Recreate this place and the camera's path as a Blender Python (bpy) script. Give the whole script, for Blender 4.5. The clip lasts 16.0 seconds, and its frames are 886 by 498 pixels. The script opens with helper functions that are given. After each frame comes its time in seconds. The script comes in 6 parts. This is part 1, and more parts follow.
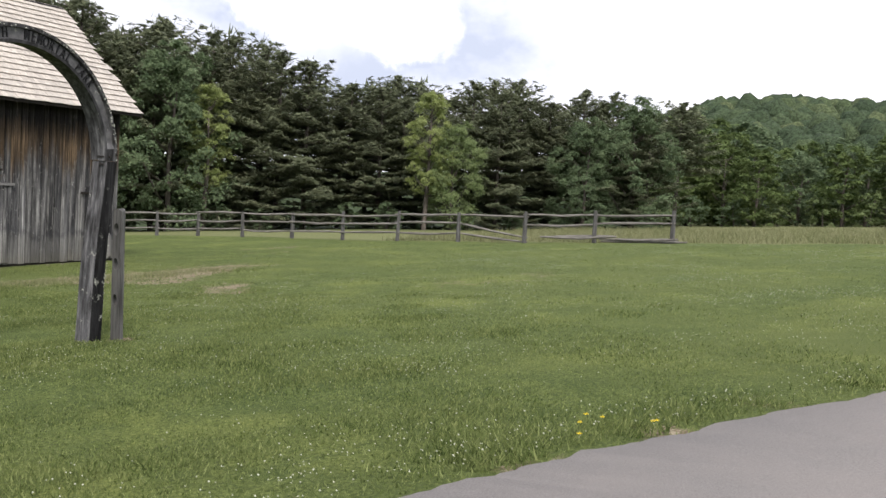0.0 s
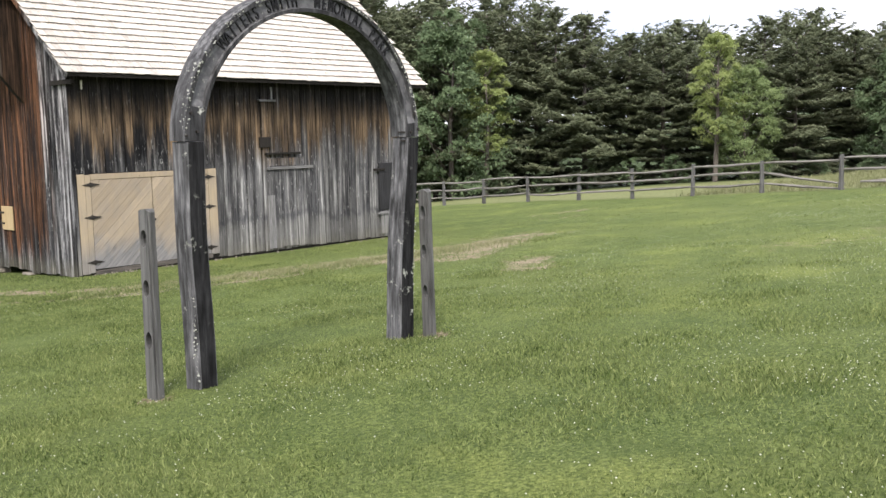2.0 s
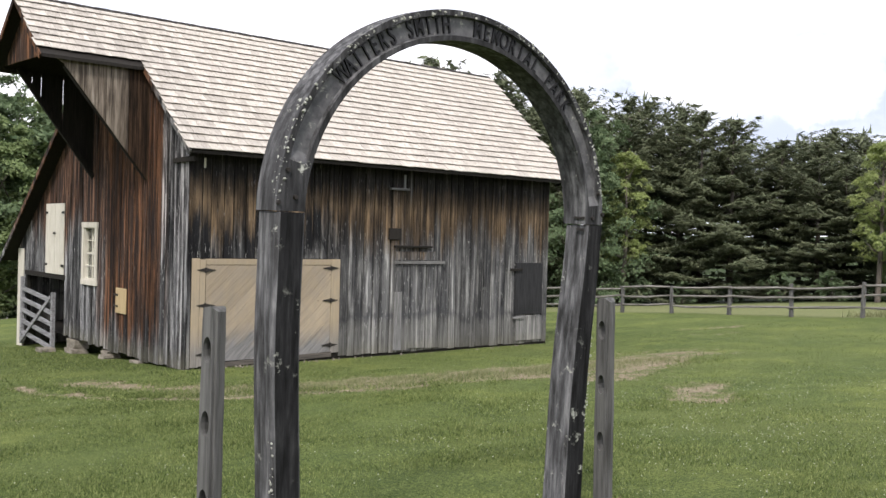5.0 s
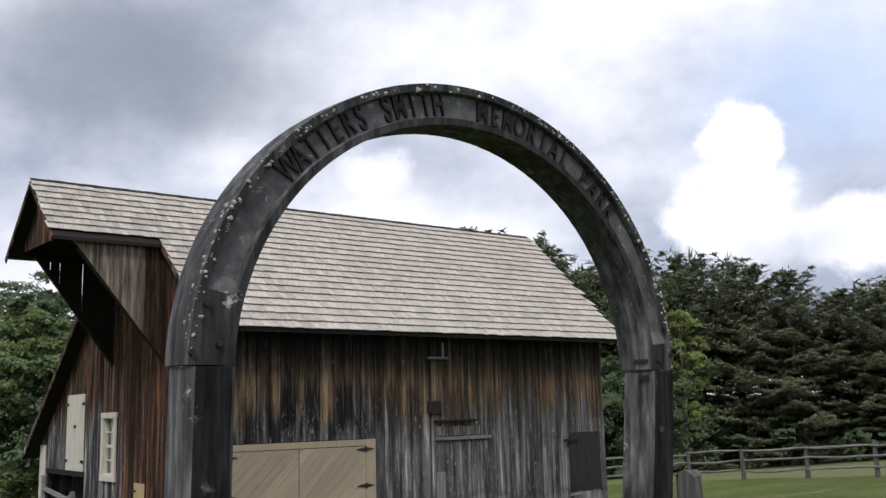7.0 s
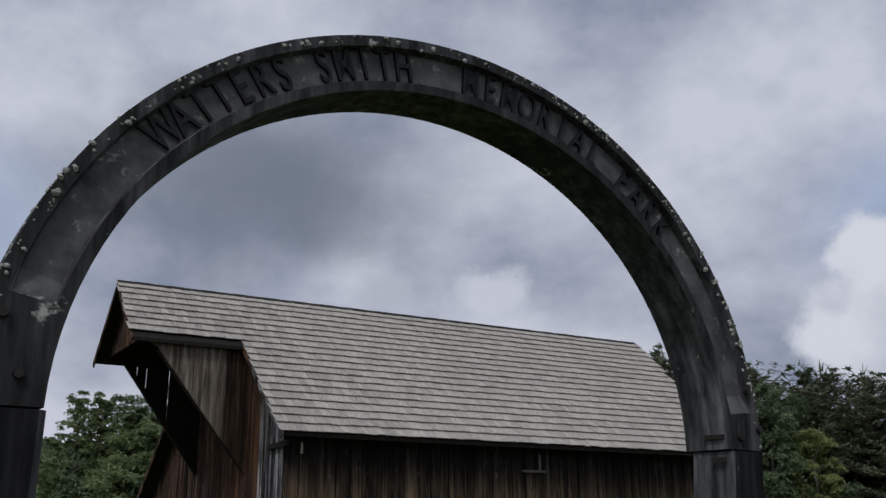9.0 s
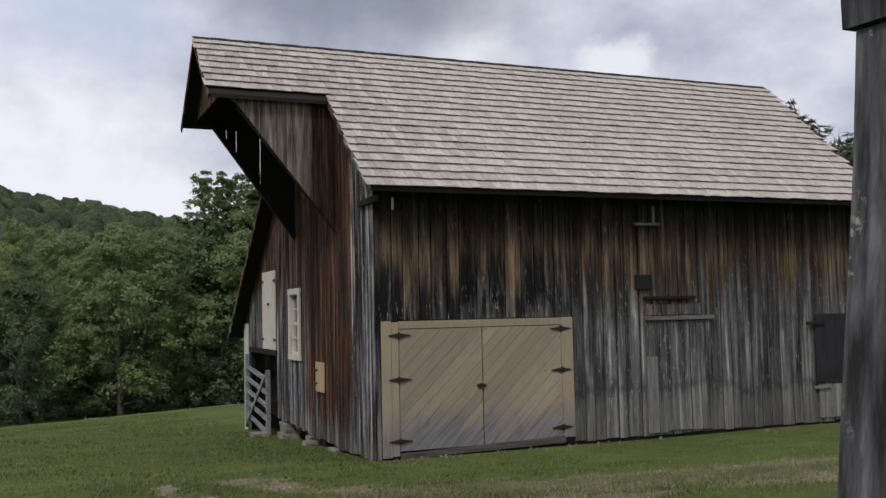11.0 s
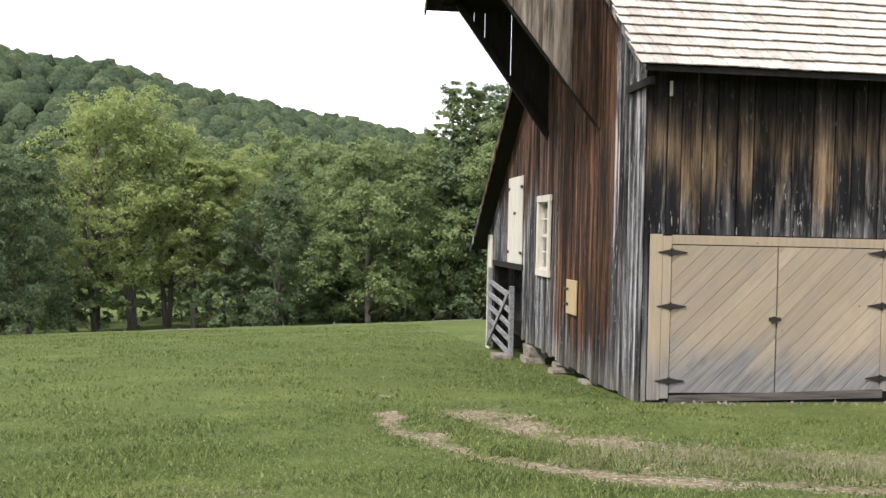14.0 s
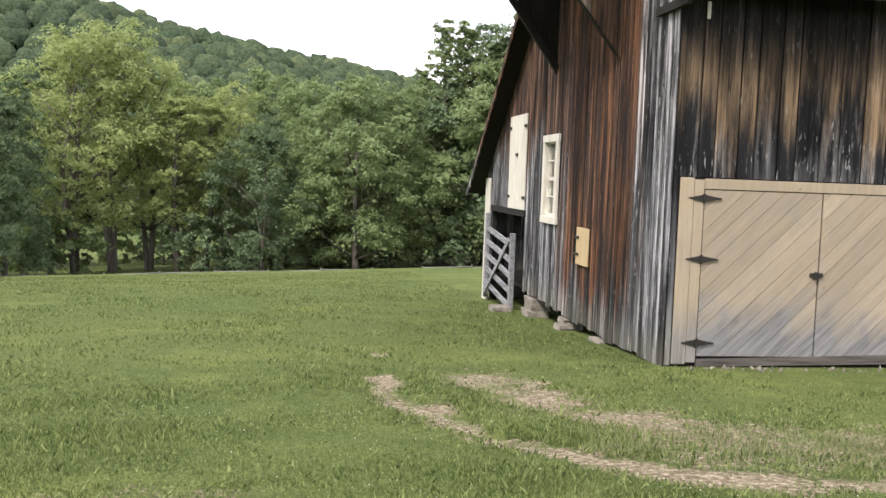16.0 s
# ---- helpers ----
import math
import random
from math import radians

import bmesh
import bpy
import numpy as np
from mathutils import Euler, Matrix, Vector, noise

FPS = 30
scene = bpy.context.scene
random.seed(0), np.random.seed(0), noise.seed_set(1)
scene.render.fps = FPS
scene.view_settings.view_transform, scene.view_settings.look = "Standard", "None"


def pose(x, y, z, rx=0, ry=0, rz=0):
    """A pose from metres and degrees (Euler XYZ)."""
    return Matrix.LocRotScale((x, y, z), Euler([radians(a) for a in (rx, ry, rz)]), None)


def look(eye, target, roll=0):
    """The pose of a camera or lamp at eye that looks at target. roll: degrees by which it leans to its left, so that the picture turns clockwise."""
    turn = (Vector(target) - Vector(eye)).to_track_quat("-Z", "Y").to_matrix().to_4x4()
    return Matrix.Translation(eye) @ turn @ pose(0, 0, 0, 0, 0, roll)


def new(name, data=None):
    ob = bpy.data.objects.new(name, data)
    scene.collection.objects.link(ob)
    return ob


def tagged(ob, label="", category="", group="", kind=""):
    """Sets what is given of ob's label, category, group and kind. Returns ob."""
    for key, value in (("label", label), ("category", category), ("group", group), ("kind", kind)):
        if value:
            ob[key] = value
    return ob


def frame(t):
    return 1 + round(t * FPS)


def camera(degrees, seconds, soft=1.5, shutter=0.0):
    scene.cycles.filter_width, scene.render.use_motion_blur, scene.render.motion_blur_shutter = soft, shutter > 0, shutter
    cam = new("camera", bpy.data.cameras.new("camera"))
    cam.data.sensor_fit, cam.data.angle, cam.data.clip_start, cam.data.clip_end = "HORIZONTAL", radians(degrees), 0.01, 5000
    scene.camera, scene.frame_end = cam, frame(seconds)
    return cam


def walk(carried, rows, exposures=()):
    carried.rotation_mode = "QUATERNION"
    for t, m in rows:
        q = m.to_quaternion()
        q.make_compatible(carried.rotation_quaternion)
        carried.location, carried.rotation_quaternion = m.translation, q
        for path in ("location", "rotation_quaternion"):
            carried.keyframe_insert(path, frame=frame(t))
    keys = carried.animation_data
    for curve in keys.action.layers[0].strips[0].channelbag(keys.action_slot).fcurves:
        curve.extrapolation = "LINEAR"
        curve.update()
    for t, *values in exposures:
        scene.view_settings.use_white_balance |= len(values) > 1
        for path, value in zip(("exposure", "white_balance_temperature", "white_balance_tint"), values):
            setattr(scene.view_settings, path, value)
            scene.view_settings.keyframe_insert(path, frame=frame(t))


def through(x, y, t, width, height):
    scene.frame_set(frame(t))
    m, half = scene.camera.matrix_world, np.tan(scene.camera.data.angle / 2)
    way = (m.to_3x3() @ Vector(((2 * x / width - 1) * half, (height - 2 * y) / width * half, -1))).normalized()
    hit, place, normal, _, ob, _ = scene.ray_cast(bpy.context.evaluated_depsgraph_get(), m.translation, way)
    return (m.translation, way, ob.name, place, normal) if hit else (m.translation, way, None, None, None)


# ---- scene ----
cam = camera(50.1, 16.0)
PATH = [
    (0, (-11.058, -21.425, 2.877), (-9.259, -20.561, 2.741), 3.5),
    (0.5, (-10.777, -21.014, 2.881), (-9.141, -19.869, 2.754), 2.2),
    (1, (-10.511, -20.79, 2.892), (-9.114, -19.363, 2.782), 2.1),
    (1.5, (-10.229, -20.424, 2.871), (-8.758, -19.078, 2.717), 0.3),
    (2, (-9.982, -20.087, 2.9), (-8.514, -18.749, 2.665), -1.2),
    (2.5, (-9.776, -19.773, 2.914), (-8.513, -18.225, 2.842), -0.4),
    (3, (-9.604, -19.442, 2.917), (-8.348, -17.893, 2.766), 2.4),
    (3.5, (-9.321, -19.138, 2.921), (-8.136, -17.532, 2.785), 2.4),
    (4, (-9.089, -18.81, 2.891), (-7.826, -17.263, 2.796), 1.9),
    (4.2, (-8.936, -18.661, 2.864), (-7.679, -17.108, 2.787), 2.1),
    (6.3, (-7.682, -17.298, 2.756), (-6.343, -15.819, 2.894), -0.5),
    (6.5, (-7.532, -17.199, 2.758), (-6.25, -15.676, 2.956), -0.1),
    (7, (-7.228, -16.949, 2.716), (-6.037, -15.379, 3.058), -1.6),
    (7.5, (-6.838, -16.741, 2.709), (-5.706, -15.156, 3.164), -1.9),
    (8, (-6.497, -16.482, 2.7), (-5.415, -14.9, 3.274), -1.3),
    (10.3, (-5.332, -15.516, 2.493), (-4.629, -13.708, 2.98), -1.0),
    (10.5, (-5.144, -15.308, 2.493), (-4.468, -13.468, 2.891), -0.6),
    (11, (-4.928, -14.913, 2.381), (-4.165, -13.068, 2.513), -1.2),
    (11.5, (-4.707, -14.444, 2.409), (-3.974, -12.584, 2.425), -1.3),
    (12, (-4.619, -14.024, 2.4), (-3.898, -12.159, 2.381), -0.3),
    (12.5, (-4.486, -13.56, 2.382), (-3.916, -11.643, 2.372), -0.1),
    (13, (-4.486, -13.081, 2.285), (-4.024, -11.135, 2.272), 0.8),
    (13.5, (-4.374, -12.684, 2.256), (-3.988, -10.722, 2.264), 0.9),
    (14, (-4.385, -12.286, 2.198), (-4.116, -10.304, 2.163), 1.3),
    (14.5, (-4.34, -11.953, 2.174), (-3.886, -10.009, 2.064), 1.2),
    (15, (-4.334, -11.538, 2.166), (-3.973, -9.573, 2.064), 2.2),
    (15.5, (-4.36, -11.189, 2.163), (-3.989, -9.232, 1.981), 2.1),
    (16, (-4.354, -10.755, 2.125), (-4.055, -8.783, 1.976), 2.1),
]
EXPOSURES = [(0, 0.62, 6600, 13), (0.5, 0.78, 6600, 13), (1, 0.87, 6550, 13), (1.5, 0.99, 6550, 13), (2, 1.19, 6550, 13), (2.5, 1.08, 6550, 13), (3, 1.06, 6550, 13), (3.5, 1.13, 6550, 13), (4.2, 0.97, 6550, 13),
             (6.3, 0.42, 6400, 12), (7, -0.03, 6300, 12), (8, -0.65, 6000, 12), (10.3, -1.02, 6000, 12), (10.5, -0.98, 6000, 12), (11, -0.35, 6350, 13),
             (11.5, 0.6, 6600, 13), (12, 1.05, 6650, 13), (12.5, 1.08, 6650, 13), (13.5, 1.01, 6600, 13), (14.5, 1.12, 6550, 13), (16, 1.22, 6600, 14)]
walk(cam, [(t, look(eye, target, roll)) for t, eye, target, roll in PATH], EXPOSURES)

# ---- light ----
SUN_AZ, SUN_EL = 230.0, 50.0
world = bpy.data.worlds.new("world")
scene.world = world
world.use_nodes = True
wn, wl = world.node_tree.nodes, world.node_tree.links
wn.clear()
w_out = wn.new("ShaderNodeOutputWorld")
w_bg = wn.new("ShaderNodeBackground")
sky = wn.new("ShaderNodeTexSky")
sky.sky_type, sky.sun_disc = "NISHITA", False
sky.sun_elevation, sky.sun_rotation = radians(SUN_EL), radians(SUN_AZ)
sky.altitude, sky.air_density, sky.dust_density = 300, 1.0, 1.5
w_tc = wn.new("ShaderNodeTexCoord")
w_map = wn.new("ShaderNodeMapping")
w_map.inputs["Location"].default_value = (2.2, 7.4, 1.1)
w_map.inputs["Scale"].default_value = (1.0, 1.0, 1.5)
w_n = wn.new("ShaderNodeTexNoise")
w_n.inputs["Scale"].default_value, w_n.inputs["Detail"].default_value, w_n.inputs["Roughness"].default_value = 1.7, 8, 0.5
w_cov = wn.new("ShaderNodeValToRGB")
w_cov.color_ramp.elements[0].position, w_cov.color_ramp.elements[1].position = 0.27, 0.45
w_cov.color_ramp.elements[0].color = (0.42, 0.42, 0.42, 1)
w_n2 = wn.new("ShaderNodeTexNoise")
w_n2.inputs["Scale"].default_value, w_n2.inputs["Detail"].default_value, w_n2.inputs["Roughness"].default_value = 2.6, 8, 0.56
w_tone = wn.new("ShaderNodeValToRGB")
w_tone.color_ramp.elements[0].position, w_tone.color_ramp.elements[1].position = 0.36, 0.58
w_tone.color_ramp.elements[0].color = (5.0, 5.6, 6.9, 1)
w_tone.color_ramp.elements[1].color = (12.0, 12.1, 12.8, 1)
w_mix = wn.new("ShaderNodeMix")
w_mix.data_type = "RGBA"
w_turn = wn.new("ShaderNodeMapping")
w_turn.inputs["Rotation"].default_value = (0, 0, radians(30))
w_flip = wn.new("ShaderNodeMapping")
w_flip.inputs["Scale"].default_value = (-1, 1, 1)
w_flip.inputs["Rotation"].default_value = (0, 0, radians(-30))
wl.new(w_tc.outputs["Generated"], w_turn.inputs["Vector"])
wl.new(w_turn.outputs["Vector"], w_flip.inputs["Vector"])
wl.new(w_flip.outputs["Vector"], w_map.inputs["Vector"])
wl.new(w_map.outputs["Vector"], w_n.inputs["Vector"])
wl.new(w_map.outputs["Vector"], w_n2.inputs["Vector"])
wl.new(w_n.outputs["Fac"], w_cov.inputs["Fac"])
wl.new(w_n2.outputs["Fac"], w_tone.inputs["Fac"])
wl.new(w_cov.outputs["Color"], w_mix.inputs["Factor"])
wl.new(sky.outputs["Color"], w_mix.inputs["A"])
wl.new(w_tone.outputs["Color"], w_mix.inputs["B"])


def cloud(under, az, el, radius, flat, edge, warp, grain, colour, amount):
    """One bank of cloud about a bearing and height, with a ragged outline, laid over the sky under it."""
    c = Vector((math.sin(radians(az)) * math.cos(radians(el)), math.cos(radians(az)) * math.cos(radians(el)), math.sin(radians(el)) * flat))
    n = wn.new("ShaderNodeTexNoise")
    n.inputs["Scale"].default_value, n.inputs["Detail"].default_value, n.inputs["Roughness"].default_value = grain, 8, 0.6
    wl.new(w_tc.outputs["Generated"], n.inputs["Vector"])
    shift = wn.new("ShaderNodeVectorMath")
    shift.operation = "MULTIPLY_ADD"
    shift.inputs[1].default_value = (warp, warp, warp)
    wl.new(n.outputs["Color"], shift.inputs[0])
    wl.new(w_tc.outputs["Generated"], shift.inputs[2])
    centred = wn.new("ShaderNodeVectorMath")
    centred.operation = "SUBTRACT"
    centred.inputs[1].default_value = (warp / 2, warp / 2, warp / 2)
    wl.new(shift.outputs[0], centred.inputs[0])
    squash = wn.new("ShaderNodeVectorMath")
    squash.operation = "MULTIPLY"
    squash.inputs[1].default_value = (1, 1, flat)
    wl.new(centred.outputs[0], squash.inputs[0])
    d = wn.new("ShaderNodeVectorMath")
    d.operation = "DISTANCE"
    d.inputs[1].default_value = c
    wl.new(squash.outputs[0], d.inputs[0])
    fade = wn.new("ShaderNodeMapRange")
    fade.interpolation_type = "SMOOTHSTEP"
    for key, v in (("From Min", radius * edge), ("From Max", radius), ("To Min", amount), ("To Max", 0.0)):
        fade.inputs[key].default_value = v
    wl.new(d.outputs["Value"], fade.inputs["Value"])
    mix = wn.new("ShaderNodeMix")
    mix.data_type = "RGBA"
    mix.inputs["B"].default_value = (*colour, 1)
    wl.new(fade.outputs["Result"], mix.inputs["Factor"])
    wl.new(under, mix.inputs["A"])
    return mix.outputs["Result"]


sky_now = w_mix.outputs["Result"]
for bank in ((60, 17, 0.17, 1.3, 0.1, 0.14, 5, (6.4, 8.0, 11.0), 0.75), (1, 18, 0.16, 1.6, 0.1, 0.16, 5, (6.0, 7.4, 9.8), 0.7),
             (19, 21, 0.27, 2.1, 0.15, 0.22, 4, (3.4, 3.8, 4.5), 0.92), (33, 14.3, 0.055, 1.5, 0.5, 0.07, 16, (11.5, 11.7, 12.2), 0.95), (26.5, 14.5, 0.045, 1.8, 0.4, 0.06, 16, (9.0, 9.3, 10.0), 0.9),
             (54.5, 11.0, 0.075, 1.1, 0.7, 0.07, 15, (13.5, 13.5, 13.8), 1.0), (55.5, 15.0, 0.050, 1.0, 0.7, 0.06, 17, (13.5, 13.5, 13.8), 1.0), (61, 9.3, 0.075, 1.7, 0.6, 0.07, 15, (12.5, 12.6, 13.0), 0.95),
             (57, 8.6, 0.11, 2.4, 0.1, 0.10, 9, (7.8, 8.2, 9.2), 0.65), (53, 13.2, 0.035, 1.2, 0.1, 0.08, 18, (9.2, 9.5, 10.2), 0.6), (56, 11.5, 0.045, 1.4, 0.1, 0.09, 16, (9.6, 9.9, 10.6), 0.6)):
    sky_now = cloud(sky_now, *bank)
wl.new(sky_now, w_bg.inputs["Color"])
w_bg.inputs["Strength"].default_value = 0.092
wl.new(w_bg.outputs["Background"], w_out.inputs["Surface"])

sun = new("sun", bpy.data.lights.new("sun", "SUN"))
sun.data.energy, sun.data.angle, sun.data.color = 2.3, radians(11), (1.0, 0.95, 0.87)
sa, se = radians(SUN_AZ), radians(SUN_EL)
sun_dir = Vector((math.sin(sa) * math.cos(se), math.cos(sa) * math.cos(se), math.sin(se)))
sun.matrix_world = look(sun_dir * 60, (0, 0, 0))


# ---- materials ----
class Mat:
    """A small wrapper round a node material with a Principled shader."""

    def __init__(self, name, rough=0.8, spec=0.3, metal=0.0):
        self.m = bpy.data.materials.new(name)
        self.m.use_nodes = True
        self.n, self.l = self.m.node_tree.nodes, self.m.node_tree.links
        self.b = self.n["Principled BSDF"]
        self.b.inputs["Roughness"].default_value = rough
        self.b.inputs["Specular IOR Level"].default_value = spec
        self.b.inputs["Metallic"].default_value = metal

    def put(self, kind, **ins):
        node = self.n.new(kind)
        for k, v in ins.items():
            self.set(node, k.replace("_", " "), v)
        return node

    def set(self, node, key, v):
        if isinstance(v, bpy.types.NodeSocket):
            self.l.new(v, node.inputs[key])
        else:
            node.inputs[key].default_value = v

    def coord(self, scale=(1, 1, 1), kind="Object", jitter=False):
        tc = self.n.new("ShaderNodeTexCoord")
        mp = self.n.new("ShaderNodeMapping")
        mp.inputs["Scale"].default_value = scale
        self.l.new(tc.outputs[kind], mp.inputs["Vector"])
        if jitter:
            oi = self.n.new("ShaderNodeObjectInfo")
            mu = self.n.new("ShaderNodeMath")
            mu.operation = "MULTIPLY"
            mu.inputs[1].default_value = 37.0
            self.l.new(oi.outputs["Random"], mu.inputs[0])
            self.l.new(mu.outputs[0], mp.inputs["Location"])
        return mp.outputs["Vector"]

    def world(self, scale=(1, 1, 1)):
        g = self.n.new("ShaderNodeNewGeometry")
        mp = self.n.new("ShaderNodeMapping")
        mp.inputs["Scale"].default_value = scale
        self.l.new(g.outputs["Position"], mp.inputs["Vector"])
        return mp.outputs["Vector"]

    def noise(self, vec, scale, detail=4, rough=0.55, out="Fac"):
        n = self.put("ShaderNodeTexNoise", Vector=vec, Scale=scale, Detail=detail, Roughness=rough)
        return n.outputs[out]

    def ramp(self, fac, *stops):
        r = self.n.new("ShaderNodeValToRGB")
        e = r.color_ramp.elements
        while len(e) < len(stops):
            e.new(0.5)
        for el, (p, c) in zip(e, stops):
            el.position = p
            el.color = (*c, 1) if isinstance(c, tuple) else (c, c, c, 1)
        self.l.new(fac, r.inputs["Fac"])
        return r.outputs["Color"]

    def mix(self, fac, a, b, mode="MIX"):
        x = self.n.new("ShaderNodeMix")
        x.data_type, x.blend_type = "RGBA", mode
        for key, v in (("Factor", fac), ("A", a), ("B", b)):
            if isinstance(v, bpy.types.NodeSocket):
                self.l.new(v, x.inputs[key])
            else:
                x.inputs[key].default_value = (*v, 1) if isinstance(v, tuple) else v
        return x.outputs["Result"]

    def math(self, op, a, b=0.0, clamp=False):
        x = self.n.new("ShaderNodeMath")
        x.operation, x.use_clamp = op, clamp
        for i, v in enumerate((a, b)):
            if isinstance(v, bpy.types.NodeSocket):
                self.l.new(v, x.inputs[i])
            else:
                x.inputs[i].default_value = v
        return x.outputs[0]

    def rnd(self):
        return self.n.new("ShaderNodeObjectInfo").outputs["Random"]

    def island(self):
        return self.n.new("ShaderNodeNewGeometry").outputs["Random Per Island"]

    def z(self):
        g = self.n.new("ShaderNodeNewGeometry")
        s = self.n.new("ShaderNodeSeparateXYZ")
        self.l.new(g.outputs["Position"], s.inputs[0])
        return s.outputs

    def color(self, c):
        if isinstance(c, tuple):
            self.b.inputs["Base Color"].default_value = (*c, 1)
        else:
            self.l.new(c, self.b.inputs["Base Color"])

    def bump(self, fac, dist=0.01, strength=0.6):
        b = self.put("ShaderNodeBump", Height=fac, Distance=dist, Strength=strength)
        self.l.new(b.outputs[0], self.b.inputs["Normal"])


def wood_mat(name, base, streak, axis="Z", grain=1.0, rough=0.85, contrast=0.5):
    """Plain sawn wood with grain along one axis and a change of tone from piece to piece."""
    m = Mat(name, rough, 0.25)
    sc = {"Z": (14, 14, 0.9), "X": (0.9, 14, 14), "Y": (14, 0.9, 14)}[axis]
    v = m.coord(sc, jitter=True)
    g = m.noise(v, 2.0 * grain, 6, 0.6)
    c = m.ramp(g, (0.3, streak), (0.62, base))
    tone = m.ramp(m.rnd(), (0.0, 1 - contrast * 0.5), (1.0, 1.0))
    m.color(m.mix(1.0, c, tone, "MULTIPLY"))
    m.bump(g, 0.006, 0.6)
    return m.m


def siding_mat(name, brown_low, brown_top, brown_col, gable=False):
    """Old unpainted board siding: brown where rain never reaches, black algae above the silver grey, pale splash line
    at the foot; eave shade is painted along the front's top.
    """
    m = Mat(name, 0.9, 0.15)
    wide_g = m.noise(m.coord((4.5, 4.5, 0.22), jitter=True), 1.6, 5, 0.6)
    long = m.noise(m.coord((13, 13, 0.30), jitter=True), 1.7, 7, 0.64)
    short = m.noise(m.coord((55, 55, 2.6), jitter=True), 1.5, 5, 0.7)
    fine = m.math("ADD", m.math("MULTIPLY", wide_g, 0.42), m.math("ADD", m.math("MULTIPLY", long, 0.38), m.math("MULTIPLY", short, 0.20)))
    if gable:
        grey = m.ramp(fine, (0.43, (0.010, 0.010, 0.012)), (0.475, (0.070, 0.070, 0.074)), (0.52, (0.20, 0.20, 0.206)), (0.585, (0.47, 0.47, 0.475)))
        brown = m.ramp(fine, (0.41, (0.008, 0.005, 0.004)), (0.455, tuple(0.35 * a for a in brown_col)), (0.51, brown_col), (0.58, tuple(min(1, 2.3 * a) for a in brown_col)))
    else:
        grey = m.ramp(fine, (0.40, (0.018, 0.018, 0.020)), (0.46, (0.082, 0.082, 0.085)), (0.53, (0.165, 0.163, 0.161)), (0.62, (0.46, 0.455, 0.44)))
        brown = m.ramp(fine, (0.39, (0.010, 0.007, 0.005)), (0.455, tuple(0.45 * a for a in brown_col)), (0.51, brown_col), (0.60, tuple(min(1, 1.9 * a) for a in brown_col)))
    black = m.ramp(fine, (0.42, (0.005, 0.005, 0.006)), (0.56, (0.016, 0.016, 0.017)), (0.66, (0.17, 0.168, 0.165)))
    p = m.z()
    wob = m.noise(m.world((2.2, 2.2, 0.15)), 1.0, 4, 0.6)
    ragged = m.noise(m.coord((11, 11, 0.9), jitter=True), 1.0, 8, 0.72)
    h = m.math("ADD", p["Z"], m.math("MULTIPLY", m.math("SUBTRACT", wob, 0.5), 1.5))
    h = m.math("ADD", h, m.math("MULTIPLY", m.math("SUBTRACT", ragged, 0.5), 1.5))
    h = m.math("ADD", h, m.math("MULTIPLY", m.math("SUBTRACT", m.rnd(), 0.5), 0.7))
    wide = m.noise(m.coord((4.0, 4.0, 0.5), jitter=True), 1.0, 8, 0.68)
    if gable:
        d = m.math("ABSOLUTE", m.math("SUBTRACT", p["Y"], 3.1))
        d = m.math("ADD", d, m.math("MULTIPLY", m.math("SUBTRACT", wob, 0.5), 0.9))
        d = m.math("ADD", d, m.math("MULTIPLY", m.math("SUBTRACT", m.rnd(), 0.5), 0.7))
        shelter = m.ramp(m.math("MULTIPLY", d, 0.3), (0.42, 1.0), (0.60, 0.0))
        up = m.ramp(m.math("MULTIPLY", h, 0.2), (0.46, 0.0), (0.62, 0.9))
        up = m.mix(1.0, up, m.ramp(m.math("MULTIPLY", p["Y"], 0.2), (0.20, 0.1), (0.34, 1.0)), "MULTIPLY")
        shelter = m.mix(1.0, shelter, up, "LIGHTEN")
        low = m.ramp(m.math("MULTIPLY", h, 0.2), (-0.04, 0.0), (0.14, 1.0))
        shelter = m.mix(1.0, shelter, low, "MULTIPLY")
    else:
        shelter = m.ramp(m.math("MULTIPLY", h, 0.2), (brown_low / 5, 0.0), (brown_top / 5, 1.0))
    c = m.mix(shelter, grey, brown)
    if gable:
        blotch = m.ramp(wide, (0.46, 0.0), (0.55, 1.0))
        amount = m.mix(1.0, blotch, m.ramp(shelter, (0.0, 0.85), (1.0, 0.75)), "MULTIPLY")
    else:
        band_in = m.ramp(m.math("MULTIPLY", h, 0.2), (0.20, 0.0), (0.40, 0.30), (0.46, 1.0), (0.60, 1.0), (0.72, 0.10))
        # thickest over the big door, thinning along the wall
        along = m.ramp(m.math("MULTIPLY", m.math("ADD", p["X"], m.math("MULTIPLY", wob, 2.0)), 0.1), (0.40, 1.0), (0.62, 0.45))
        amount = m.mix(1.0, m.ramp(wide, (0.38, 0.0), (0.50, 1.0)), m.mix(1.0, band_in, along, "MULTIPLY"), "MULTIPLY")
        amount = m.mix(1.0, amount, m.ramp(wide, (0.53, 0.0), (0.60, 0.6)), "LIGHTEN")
        # eave shade and some stain painted on the top boards, ragged below
        shade_stain = m.ramp(m.math("MULTIPLY", m.math("ADD", p["Z"], m.math("MULTIPLY", m.math("SUBTRACT", ragged, 0.5), 1.3)), 0.2), (0.66, 0.0), (0.80, 0.95))
        amount = m.mix(1.0, amount, shade_stain, "LIGHTEN")
    c = m.mix(amount, c, black)
    fleck = m.noise(m.coord((26, 26, 4.0), jitter=True), 1.3, 3, 0.6)
